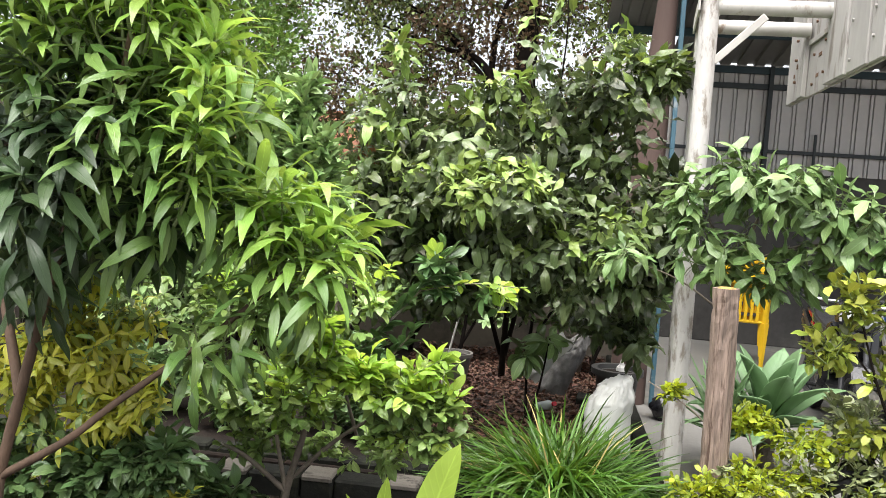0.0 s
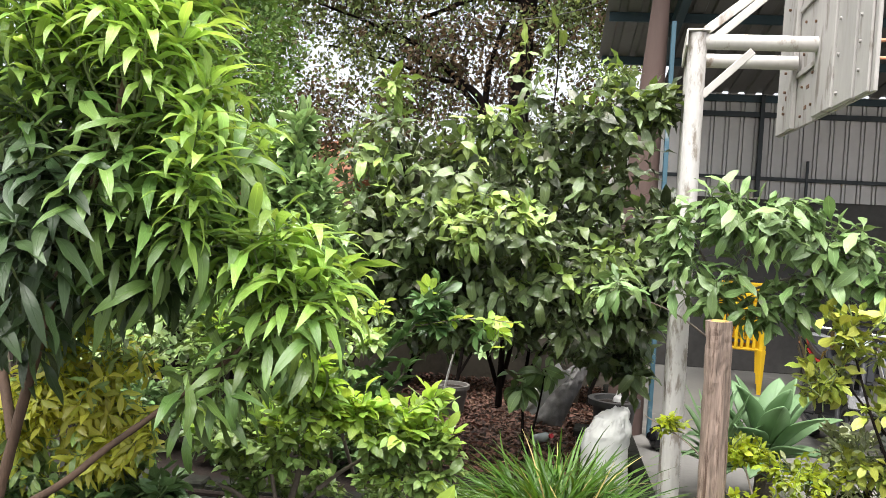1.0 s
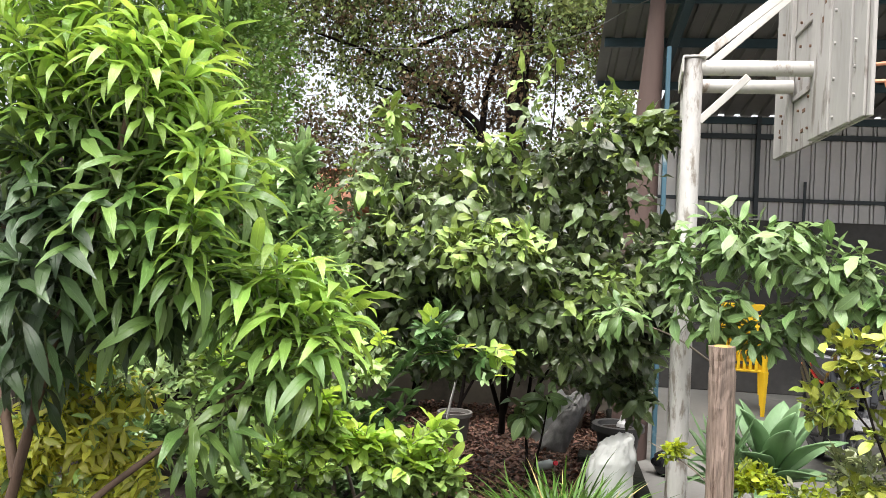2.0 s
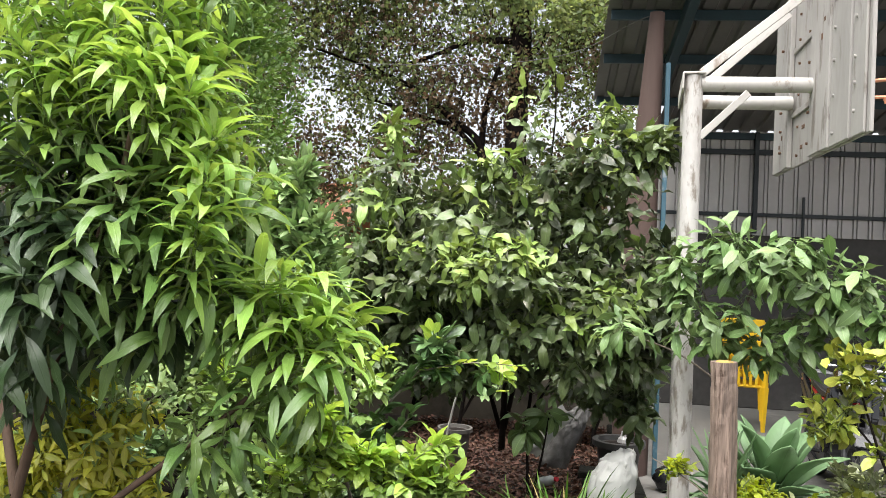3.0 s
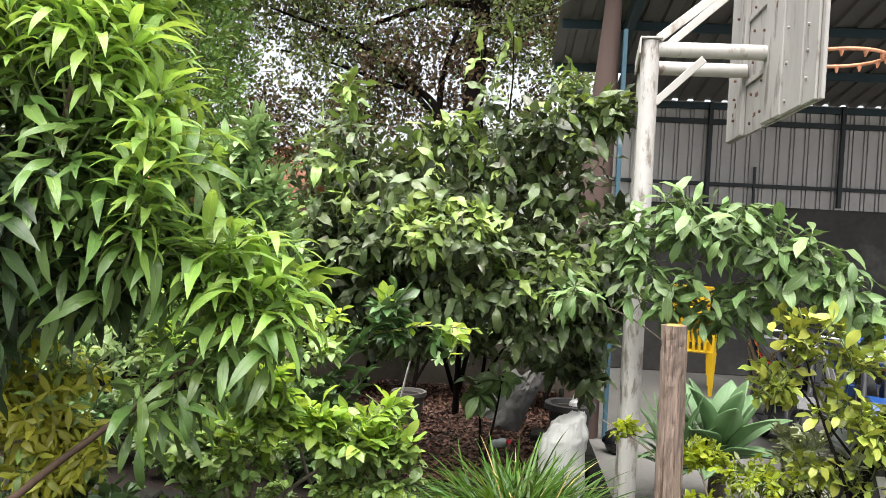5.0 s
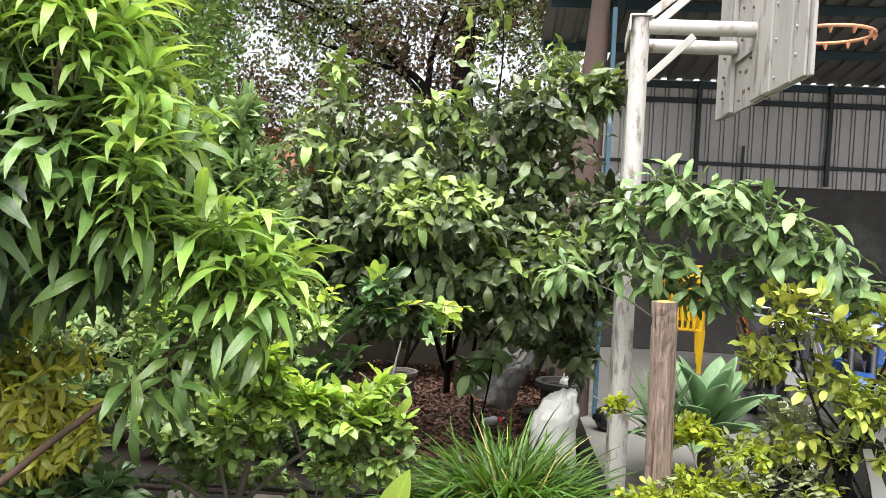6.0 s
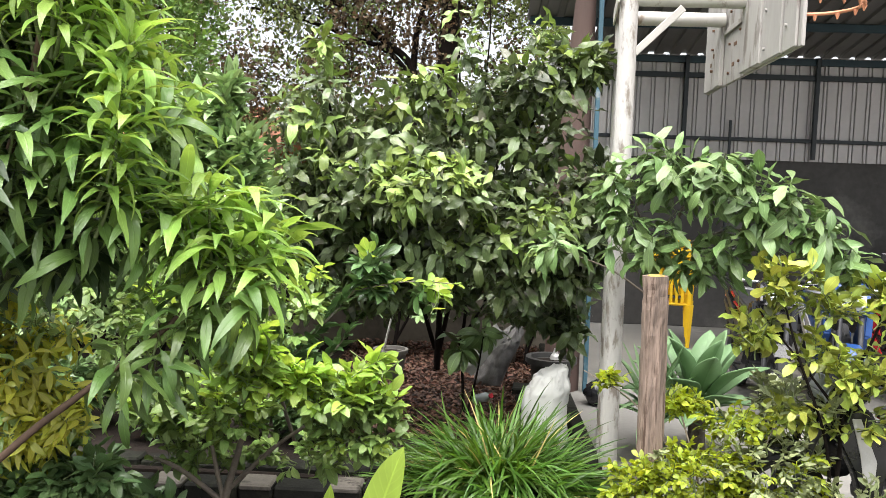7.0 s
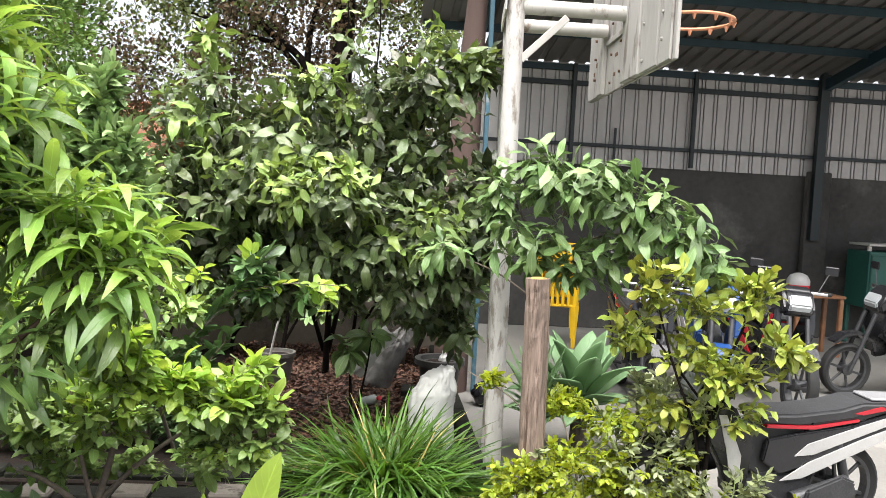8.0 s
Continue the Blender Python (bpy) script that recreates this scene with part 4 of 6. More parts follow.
shrub("yellow_shrub", (-1.95, 3.2, 0), "shrub with drooping yellow-green pointed leaves", [YELLOW_LEAF, LIME_LEAF], [leaves(0.098, 0.027, (0.4, 0.8, 1.2), peak=0.45, blunt=1.0), leaves(0.10, 0.030)],
      [([(-1.95, 3.2, 0), (-1.93, 3.2, 0.4), (-1.9, 3.2, 0.9)], 0.016, 0.007), ([(-1.94, 3.2, 0.3), (-2.15, 3.2, 0.6), (-2.25, 3.2, 1.0)], 0.01, 0.005), ([(-1.94, 3.2, 0.3), (-1.75, 3.12, 0.6), (-1.58, 3.05, 0.78)], 0.009, 0.004)],
      [((-1.80, 3.0, 0.90), (0.28, 0.18, 0.16), 100, 10, 0.15), ((-1.56, 3.0, 0.78), (0.13, 0.12, 0.12), 44, 10, 0.05), ((-1.70, 3.0, 0.68), (0.22, 0.15, 0.13), 56, 9, 0.2), ((-2.12, 3.0, 0.80), (0.24, 0.2, 0.22), 80, 9, 0.3), ((-1.92, 3.05, 1.12), (0.18, 0.12, 0.14), 34, 9, 0.3), ((-1.66, 3.1, 1.03), (0.16, 0.1, 0.10), 24, 9, 0.4), ((-1.85, 3.05, 1.22), (0.2, 0.12, 0.10), 26, 9, 0.5), ((-1.95, 3.1, 0.52), (0.35, 0.2, 0.2), 60, 8, 0.9), ((-1.42, 3.05, 0.30), (0.08, 0.06, 0.06), 8, 7, 0.0)],
      21, style="whorl", open_=(50, 115), sag=0.75, up=0.3, reach=0.1)

shrub("citrus_sapling", (-1.62, 3.3, 0), "small citrus sapling with bluish dark leaves", [SAPLING_LEAF], [leaves(0.105, 0.048, (0.2, 0.5, 0.8), fold=0.35)],
      [([(-1.62, 3.3, 0), (-1.6, 3.3, 0.3), (-1.58, 3.28, 0.5)], 0.008, 0.004)],
      [((-1.50, 3.02, 0.50), (0.18, 0.12, 0.15), 44, 9, 0), ((-1.72, 3.0, 0.38), (0.2, 0.13, 0.16), 36, 9, 0), ((-1.95, 3.0, 0.34), (0.25, 0.15, 0.18), 40, 8, 0), ((-2.25, 3.0, 0.4), (0.25, 0.15, 0.2), 30, 8, 0), ((-1.75, 3.2, 0.20), (0.4, 0.2, 0.12), 44, 8, 0), ((-1.5, 3.55, 0.16), (0.35, 0.12, 0.10), 30, 8, 0)], 23, reach=0.12)

shrub("lime_shrub", (-1.12, 3.55, 0), "bushy lime shrub with fresh bright green tips", [LIME_LEAF, LIME_YOUNG], [leaves(0.088, 0.046, fold=0.3) + leaves(0.065, 0.036), leaves(0.105, 0.046, (0.2, 0.5, 0.8), fold=0.3) + leaves(0.07, 0.034)],
      [([(-1.12, 3.55, 0), (-1.1, 3.55, 0.22), (-1.02, 3.5, 0.5), (-0.98, 3.5, 0.85)], 0.024, 0.008), ([(-1.1, 3.55, 0.2), (-1.28, 3.5, 0.36), (-1.4, 3.48, 0.42)], 0.014, 0.008), ([(-1.1, 3.55, 0.25), (-0.85, 3.5, 0.5), (-0.6, 3.5, 0.68), (-0.42, 3.5, 0.88)], 0.012, 0.004), ([(-1.1, 3.55, 0.18), (-1.15, 3.5, 0.5), (-1.2, 3.5, 0.8)], 0.012, 0.005)],
      [((-0.92, 3.22, 0.94), (0.13, 0.09, 0.15), 60, 9, 1.4), ((-0.76, 3.35, 0.83), (0.14, 0.12, 0.10), 36, 8, 1.1), ((-0.60, 3.42, 0.74), (0.22, 0.15, 0.10), 50, 8, 0.55), ((-0.42, 3.45, 0.72), (0.15, 0.12, 0.10), 34, 8, 0.2), ((-0.41, 3.4, 0.90), (0.05, 0.05, 0.07), 8, 8, 1.4), ((-0.55, 3.4, 0.84), (0.12, 0.06, 0.04), 12, 7, 1.2), ((-1.10, 3.45, 0.66), (0.30, 0.18, 0.16), 66, 7, 0.3), ((-0.50, 3.45, 0.58), (0.26, 0.14, 0.10), 34, 7, 0.05), ((-1.0, 3.8, 1.1), (0.36, 0.2, 0.3), 50, 7, 0.25), ((-1.45, 3.75, 0.95), (0.36, 0.2, 0.38), 60, 7, 0.12), ((-1.9, 3.9, 1.2), (0.5, 0.25, 0.45), 60, 7, 0.12), ((-1.36, 3.5, 0.66), (0.2, 0.15, 0.18), 36, 7, 0.1), ((-1.25, 3.62, 0.42), (0.28, 0.12, 0.12), 26, 7, 0.0), ((-0.75, 3.62, 0.42), (0.3, 0.12, 0.10), 22, 7, 0.0)],
      25, reach=0.13, up=0.5, pieces=(170, 130))

shrub("citrus_branch_shrub", (-1.0, 4.6, 0.09), "citrus shrub with arching branches of deep green leaves", [CITRUS_DEEP, LIME_YOUNG], [leaves(0.12, 0.050, (0.2, 0.5, 0.8), fold=0.4), leaves(0.085, 0.05, (0.3, 0.6), fold=0.25)],
      [([(-1.0, 4.6, 0.09), (-1.02, 4.3, 0.45), (-0.97, 3.95, 0.69), (-0.84, 3.9, 0.86), (-0.70, 3.9, 1.02), (-0.58, 3.9, 1.16), (-0.47, 3.92, 1.32)], 0.011, 0.004), ([(-0.6, 3.9, 1.14), (-0.34, 3.95, 1.19), (-0.09, 4.0, 1.18)], 0.004, 0.002), ([(-0.95, 4.1, 0.6), (-0.74, 3.88, 0.78), (-0.60, 3.85, 0.95)], 0.008, 0.003)],
      [((-0.85, 4.0, 0.85), (0.15, 0.1, 0.14), 6, 9, 0), ((-0.52, 3.95, 1.26), (0.08, 0.08, 0.16), 12, 8, 0.1), ((-0.22, 4.05, 1.14), (0.12, 0.04, 0.04), 5, 5, 1.0)],
      27, along=((0, 0.30, 70, 1.1, 0), (1, 0.0, 22, 0.85, 1), (2, 0.2, 30, 1.0, 0)), reach=0.16, lean=60, up=0.6, pieces=(150, 60))

shrub("citrus_shrub", (-1.2, 4.75, 0.09), "tall citrus shrub with upright bluish green leafy shoots", [BLUE_LEAF, LIME_YOUNG], [leaves(0.125, 0.048, (0.2, 0.5, 0.8), fold=0.4), leaves(0.10, 0.045, (0.3, 0.6), fold=0.25)],
      [([(-1.2, 4.75, 0.09), (-1.22, 4.7, 0.9), (-1.35, 4.65, 1.6), (-1.45, 4.65, 2.25)], 0.016, 0.005), ([(-1.22, 4.7, 0.7), (-1.5, 4.75, 1.3), (-1.65, 4.75, 2.0)], 0.012, 0.005)],
      [((-1.45, 4.6, 2.10), (0.09, 0.1, 0.18), 34, 11, 0.0), ((-1.38, 4.55, 1.78), (0.16, 0.12, 0.26), 54, 11, 0.03), ((-1.62, 4.7, 1.85), (0.18, 0.15, 0.3), 40, 10, 0.05), ((-1.22, 4.55, 1.45), (0.2, 0.15, 0.25), 40, 10, 0.05), ((-1.72, 4.8, 2.05), (0.18, 0.15, 0.15), 24, 10, 0.0)],
      29, along=((0, 0.35, 44, 1.0, 0), (1, 0.35, 30, 1.0, 0)), reach=0.18, lean=52, up=1.3, flat=0.4, pieces=(60, 10))

shrub("dark_tree", (-0.32, 6.9, 0.09), "broad garden tree with dusty dark green hanging leaves", [DARK_LEAF, DARK_YOUNG], [leaves(0.21, 0.064, (0.4, 1.0, 1.7), 9, wave=0.018, blunt=1.0) + leaves(0.14, 0.048, (0.3, 0.9), 8, wave=0.014, blunt=1.0), leaves(0.175, 0.056, (0.5, 0.9, 1.4), 8, wave=0.012, blunt=1.0) + leaves(0.11, 0.044, (0.4, 0.9), 6, wave=0.006)],
      [([(-0.32, 6.9, 0.09), (-0.30, 6.6, 0.6), (-0.25, 6.0, 1.2), (-0.3, 5.3, 1.9)], 0.03, 0.012), ([(-0.30, 6.8, 0.3), (-0.15, 6.3, 0.95), (0.2, 5.4, 1.6), (0.35, 5.0, 2.35)], 0.022, 0.008), ([(-0.34, 6.85, 0.3), (-0.5, 6.2, 0.95), (-0.8, 5.3, 1.6), (-1.0, 5.2, 2.2)], 0.02, 0.008), ([(-0.2, 6.4, 0.85), (0.25, 5.5, 1.1), (0.48, 4.9, 1.4)], 0.012, 0.005), ([(-0.15, 5.15, 2.2), (-0.17, 5.05, 2.6), (-0.18, 5.0, 2.80)], 0.006, 0.003), ([(0.0, 5.1, 2.3), (0.02, 5.0, 2.6), (0.01, 5.0, 2.86)], 0.006, 0.003), ([(0.35, 5.0, 2.3), (0.55, 5.0, 2.42), (0.74, 5.0, 2.47)], 0.007, 0.003)],
      [((0.66, 5, 1.55), (0.13, 0.14, 0.28), 27, 9, 0.06), ((0.55, 5, 1.30), (0.16, 0.14, 0.20), 22, 9, 0.09), ((-1.02, 5.2, 2.05), (0.34, 0.3, 0.32), 36, 8, 0.36), ((-0.48, 5.1, 2.00), (0.4, 0.3, 0.30), 44, 8, 0.44), ((0.02, 5.2, 2.10), (0.36, 0.3, 0.27), 34, 8, 0.24), ((0.36, 4.95, 2.35), (0.26, 0.2, 0.17), 34, 8, 0.36), ((0.58, 4.9, 2.38), (0.12, 0.1, 0.09), 10, 8, 0.28), ((0.3, 5.3, 2.10), (0.35, 0.25, 0.30), 20, 8, 0.12), ((-0.12, 5, 2.50), (0.05, 0.05, 0.14), 4, 6, 0.54), ((-1, 5.1, 2.38), (0.06, 0.05, 0.12), 4, 6, 1.60), ((0.3, 4.95, 2.58), (0.06, 0.05, 0.08), 4, 6, 0.54), ((-0.35, 5, 2.32), (0.2, 0.1, 0.08), 9, 7, 0.54), ((0.2, 5.1, 1.85), (0.38, 0.3, 0.25), 24, 8, 0.08), ((-0.85, 4.95, 1.65), (0.34, 0.3, 0.27), 44, 9, 0.36), ((-0.3, 4.75, 1.62), (0.44, 0.25, 0.22), 55, 9, 0.60), ((-0.35, 5, 1.30), (0.5, 0.35, 0.28), 59, 9, 0.24), ((0.28, 4.95, 1.42), (0.36, 0.3, 0.25), 47, 9, 0.28), ((0.3, 5.1, 1.15), (0.36, 0.3, 0.19), 37, 9, 0.06), ((-0.4, 5.3, 1.05), (0.5, 0.3, 0.15), 29, 8, 0.04), ((0.62, 5.6, 1.50), (0.2, 0.3, 0.35), 18, 9, 0.08), ((-0.3, 5.5, 1.55), (0.8, 0.3, 0.30), 49, 9, 0.04), ((-1.15, 5.2, 1.60), (0.3, 0.3, 0.35), 44, 9, 0.24), ((-0.75, 5.3, 1.25), (0.4, 0.25, 0.19), 44, 9, 0.08), ((-0.18, 5, 2.76), (0.03, 0.03, 0.06), 1, 5, 1.60), ((0.01, 5, 2.82), (0.03, 0.03, 0.06), 1, 5, 1.60), ((0.72, 5.3, 1.75), (0.10, 0.1, 0.22), 16, 8, 0.05), ((0.70, 5.2, 1.35), (0.10, 0.1, 0.2), 14, 8, 0.05), ((0.4, 5, 2.62), (0.05, 0.04, 0.05), 4, 6, 1.60), ((0.66, 5, 2.47), (0.1, 0.06, 0.05), 9, 8, 0.24), ((-1, 5, 2.52), (0.06, 0.05, 0.08), 6, 6, 1.60), ((0.62, 5.3, 1.20), (0.2, 0.25, 0.19), 26, 9, 0.08), ((0.42, 5.6, 0.86), (0.22, 0.2, 0.13), 22, 8, 0.00), ((0.62, 5.5, 0.80), (0.11, 0.12, 0.2), 14, 8, 0.00), ((0.25, 6.0, 0.88), (0.2, 0.2, 0.1), 14, 8, 0.00), ((-0.7, 5.6, 0.95), (0.3, 0.2, 0.15), 22, 8, 0.00)],
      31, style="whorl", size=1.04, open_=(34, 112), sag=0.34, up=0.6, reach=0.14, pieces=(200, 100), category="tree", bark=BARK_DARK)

for x, y, h, seed in ((-3.6, 7.2, 1.3, 61), (-2.6, 6.6, 1.7, 62), (-1.7, 7.0, 1.5, 63), (-0.75, 7.4, 1.2, 64), (-2.1, 5.6, 1.2, 65), (-3.3, 5.2, 1.4, 66), (0.45, 7.2, 1.5, 67), (-0.15, 7.6, 1.1, 68), (-1.25, 7.7, 1.0, 69)):
    shrub("garden_shrub", (x, y, 0.11 if x > -3.5 else 0.0), "leafy dark green shrub at the back of the bed", [BLUE_LEAF, LIME_LEAF], [leaves(0.13, 0.055, (0.3, 0.8), 5), leaves(0.11, 0.05, (0.3, 0.8), 5)],
          [([(x, y, 0.1), (x + 0.05, y, h * 0.5), (x, y, h)], 0.02, 0.008), ([(x, y, 0.2), (x + 0.25, y, h * 0.6), (x + 0.3, y, h * 0.9)], 0.014, 0.006)],
          [((x, y, h), (0.5, 0.35, 0.4), 60, 9, 0.3), ((x + 0.3, y, h * 0.65), (0.45, 0.3, 0.35), 50, 9, 0.2), ((x - 0.35, y, h * 0.7), (0.45, 0.3, 0.35), 44, 9, 0.2)], seed, reach=0.2, pieces=(20, 10), bark=BARK_DARK)

for x, y, h, seed in ((-2.0, 9.0, 1.9, 81), (-0.9, 9.1, 2.0, 82), (0.1, 9.0, 1.9, 83)):
    shrub("rear_shrub", (x, y, 0), "tall dark shrub behind the low rear wall", [DARK_LEAF], [leaves(0.14, 0.06, (0.3, 0.8), 5)],
          [([(x, y, 0), (x + 0.05, y, h * 0.5), (x, y, h)], 0.03, 0.01)], [((x, y, h), (0.6, 0.4, 0.5), 110, 9, 0), ((x + 0.2, y, h * 0.75), (0.6, 0.4, 0.4), 90, 9, 0)], seed, reach=0.2, pieces=(0,), bark=BARK_DARK)

for x, y, h, seed in ((-1.75, 4.75, 0.42, 91), (-1.05, 4.85, 0.38, 92), (-2.5, 4.9, 0.5, 93), (-1.3, 5.5, 0.5, 94)):
    shrub("ground_cover_shrub", (x, y, 0.09), "low dark green leafy plant in the bed", [SAPLING_LEAF], [leaves(0.10, 0.045, (0.3, 0.8), 5)],
          [([(x, y, 0.09), (x + 0.03, y, h * 0.6), (x, y, h)], 0.01, 0.005)], [((x, y, h * 0.75), (0.42, 0.25, 0.2), 80, 9, 0)], seed, reach=0.14, pieces=(20,), bark=BARK_DARK)

shrub("sapling", (-0.06, 5.5, 0.09), "young sapling with a few large drooping leaves", [PALM_LEAF], [leaves(0.20, 0.082, (0.6, 1.0, 1.3), 7, 0.5)],
      [([(-0.06, 5.5, 0.09), (-0.08, 5.5, 0.4), (-0.1, 5.5, 0.62)], 0.012, 0.006), ([(-0.04, 5.5, 0.1), (0.02, 5.5, 0.4), (0.06, 5.45, 0.7)], 0.010, 0.005)],
      [((-0.1, 5.45, 0.6), (0.08, 0.08, 0.08), 4, 7, 0), ((0.04, 5.5, 0.7), (0.1, 0.08, 0.1), 4, 6, 0)], 71, style="whorl", open_=(60, 105), sag=0.7, bark=BARK_DARK, pieces=(60,))

shrub("palmate_tree", (0.94, 4.42, 0), "small tree with dusty pale palmate leaf whorls", [PALM_LEAF, DURANTA_LEAF], [leaves(0.195, 0.056, (0.6, 1.0, 1.4), 8, 0.60, wave=0.009, blunt=0.95) + leaves(0.13, 0.042, (0.5, 1.0), 7, 0.60, blunt=0.95), leaves(0.15, 0.055, (0.5, 0.9), 7, 0.55)],
      [([(0.94, 4.42, 0), (0.93, 4.4, 0.7), (0.93, 4.3, 1.25), (1.0, 4.1, 1.6)], 0.014, 0.008), ([(0.95, 4.25, 1.36), (1.25, 3.98, 1.5), (1.6, 3.82, 1.42)], 0.008, 0.004), ([(0.93, 4.3, 1.25), (0.82, 4.15, 1.5), (0.70, 4.1, 1.7)], 0.008, 0.004), ([(0.93, 4.35, 1.1), (0.7, 4.4, 1.25), (0.42, 4.42, 1.34)], 0.006, 0.003)],
      [((0.86, 4.0, 1.78), (0.17, 0.15, 0.13), 22, 7, 0.0), ((0.66, 4.1, 1.66), (0.08, 0.12, 0.16), 13, 7, 0.05), ((1.12, 3.9, 1.74), (0.22, 0.18, 0.14), 26, 7, 0.0), ((1.38, 3.85, 1.63), (0.16, 0.16, 0.13), 18, 7, 0.0), ((1.56, 3.8, 1.49), (0.14, 0.14, 0.11), 15, 7, 0.0), ((1.70, 3.8, 1.38), (0.10, 0.1, 0.08), 7, 7, 0.0), ((0.85, 4.05, 1.45), (0.26, 0.16, 0.16), 20, 7, 0.0), ((1.2, 3.95, 1.45), (0.22, 0.15, 0.12), 14, 7, 0.0), ((0.42, 4.42, 1.36), (0.15, 0.1, 0.08), 9, 7, 0.0), ((1.05, 4.05, 1.33), (0.18, 0.1, 0.07), 8, 7, 0.0)],
      33, style="whorl", open_=(62, 92), sag=0.32, up=0.9, reach=0.14, pieces=(250, 20), category="tree")

shrub("golden_shrub", (1.66, 3.75, 0), "open shrub with yellow-green rounded leaves", [SHRUB_LEAF, SHRUB_GREY], [leaves(0.096, 0.046, (0.2, 0.6, 1.0), fold=0.30, wave=0.006, peak=0.56, blunt=0.7) + leaves(0.066, 0.034, (0.3, 0.8), peak=0.56, blunt=0.7), leaves(0.075, 0.032, (0.2, 0.5))],
      [([(1.66, 3.75, 0), (1.67, 3.73, 0.4), (1.66, 3.7, 0.85)], 0.013, 0.009), ([(1.66, 3.75, 0.1), (1.6, 3.7, 0.55), (1.45, 3.7, 0.95), (1.33, 3.7, 1.33)], 0.009, 0.004), ([(1.66, 3.7, 0.8), (1.78, 3.68, 1.1), (1.84, 3.7, 1.34)], 0.008, 0.004), ([(1.66, 3.7, 0.75), (1.85, 3.65, 0.95), (2.03, 3.6, 1.1)], 0.007, 0.003), ([(1.65, 3.7, 0.7), (1.45, 3.75, 0.95), (1.28, 3.8, 1.16)], 0.007, 0.003)],
      [((1.36, 3.7, 1.30), (0.15, 0.12, 0.12), 20, 7, 0.0), ((1.60, 3.7, 1.22), (0.20, 0.15, 0.13), 15, 7, 0.0), ((1.84, 3.68, 1.26), (0.14, 0.12, 0.11), 18, 7, 0.0), ((1.97, 3.62, 1.04), (0.15, 0.12, 0.10), 18, 7, 0.0), ((1.74, 3.62, 0.90), (0.22, 0.12, 0.12), 18, 7, 0.1), ((1.3, 3.78, 1.08), (0.15, 0.12, 0.13), 19, 7, 0.2), ((1.62, 3.7, 0.98), (0.26, 0.18, 0.16), 16, 7, 0.2), ((1.72, 3.7, 0.68), (0.26, 0.15, 0.18), 14, 7, 0.45), ((1.5, 3.85, 0.70), (0.18, 0.15, 0.16), 16, 8, 0.8)],
      35, lean=62, sag=-0.05, up=0.5, flat=0.4, reach=0.17, pieces=(250, 50), bark=BARK_DARK)

shrub("golden_hedge", (1.1, 3.85, 0), "low golden hedge plant with small lime leaves", [DURANTA_LEAF, SHRUB_GREY], [leaves(0.05, 0.027, (0.2, 0.5, 0.8), 5), leaves(0.06, 0.024, (0.2, 0.5), 5)],
      [([(1.1, 3.85, 0), (1.08, 3.85, 0.3), (1.0, 3.9, 0.6)], 0.008, 0.004), ([(1.12, 3.85, 0.05), (1.3, 3.8, 0.35), (1.4, 3.8, 0.6)], 0.006, 0.003), ([(1.08, 3.85, 0.05), (0.85, 3.9, 0.25), (0.72, 3.85, 0.4)], 0.006, 0.003), ([(1.05, 3.85, 0.3), (0.8, 4.0, 0.62), (0.55, 4.1, 0.76)], 0.005, 0.0025)],
      [((1.05, 3.75, 0.36), (0.32, 0.18, 0.2), 130, 9, 0.08), ((0.76, 3.75, 0.30), (0.16, 0.12, 0.16), 44, 9, 0.0), ((1.38, 3.75, 0.40), (0.32, 0.18, 0.24), 110, 9, 0.5), ((1.02, 3.95, 0.66), (0.2, 0.12, 0.07), 34, 9, 0.0), ((0.66, 4.05, 0.75), (0.13, 0.04, 0.03), 12, 8, 0.0), ((1.25, 3.85, 0.6), (0.22, 0.12, 0.1), 40, 9, 0.25), ((1.75, 3.6, 0.3), (0.34, 0.15, 0.2), 60, 8, 0.6)],
      37, reach=0.11, up=0.3, lean=65, pieces=(200, 60))

shrub("grey_shrub", (1.72, 4.65, 0), "grey-green small-leaved shrub behind the hedge", [SHRUB_GREY], [leaves(0.075, 0.03, (0.2, 0.5), 5)],
      [([(1.72, 4.65, 0), (1.72, 4.6, 0.3), (1.70, 4.5, 0.6)], 0.008, 0.004)],
      [((1.66, 4.5, 0.58), (0.18, 0.14, 0.16), 34, 9, 0), ((1.72, 4.4, 0.36), (0.22, 0.15, 0.13), 26, 9, 0)], 39, reach=0.12)


def agave():
    base = (1.42, 5.15, -0.06)
    a = thing("agave", base, "large grey-green agave rosette with broad smooth leaves", "agave")
    part("stem", rod((0, 0, 0.06), (0, 0, 0.42), 0.06, 0.05, 12), BARK_GREY, a)
    r = np.random.default_rng(8)
    for k in range(26):
        f = k / 25
        ang = k * 2.4 + 0.3
        lean = radians(14 + 74 * f)
        length = 0.54 - 0.08 * abs(f - 0.5)
        v, q, uv = blade(length, 0.17, 12, 0.55, 0.38, (0.15 + 0.55 * f), 0.004, 0.0, k, 0.75)
        w = np.maximum(np.abs(v[:, 1]), 0)
        keep = v[:, 0] < length * 0.2
        v[keep, 1] = np.sign(v[keep, 1]) * np.maximum(w[keep], 0.035)
        me = quads_mesh("agave_leaf", v, q, AGAVE_LEAF, uv)
        ob = put("agave_leaf", me, a)
        m = Matrix.Rotation(ang, 4, "Z") @ Matrix.Rotation(-(math.pi / 2 - lean), 4, "Y")
        ob.matrix_basis = Matrix.Translation((0, 0, 0.36 + 0.05 * (1 - f))) @ m
        mod = ob.modifiers.new("thickness", "SOLIDIFY")
        mod.thickness, mod.offset = 0.008, -1
    return a


agave()


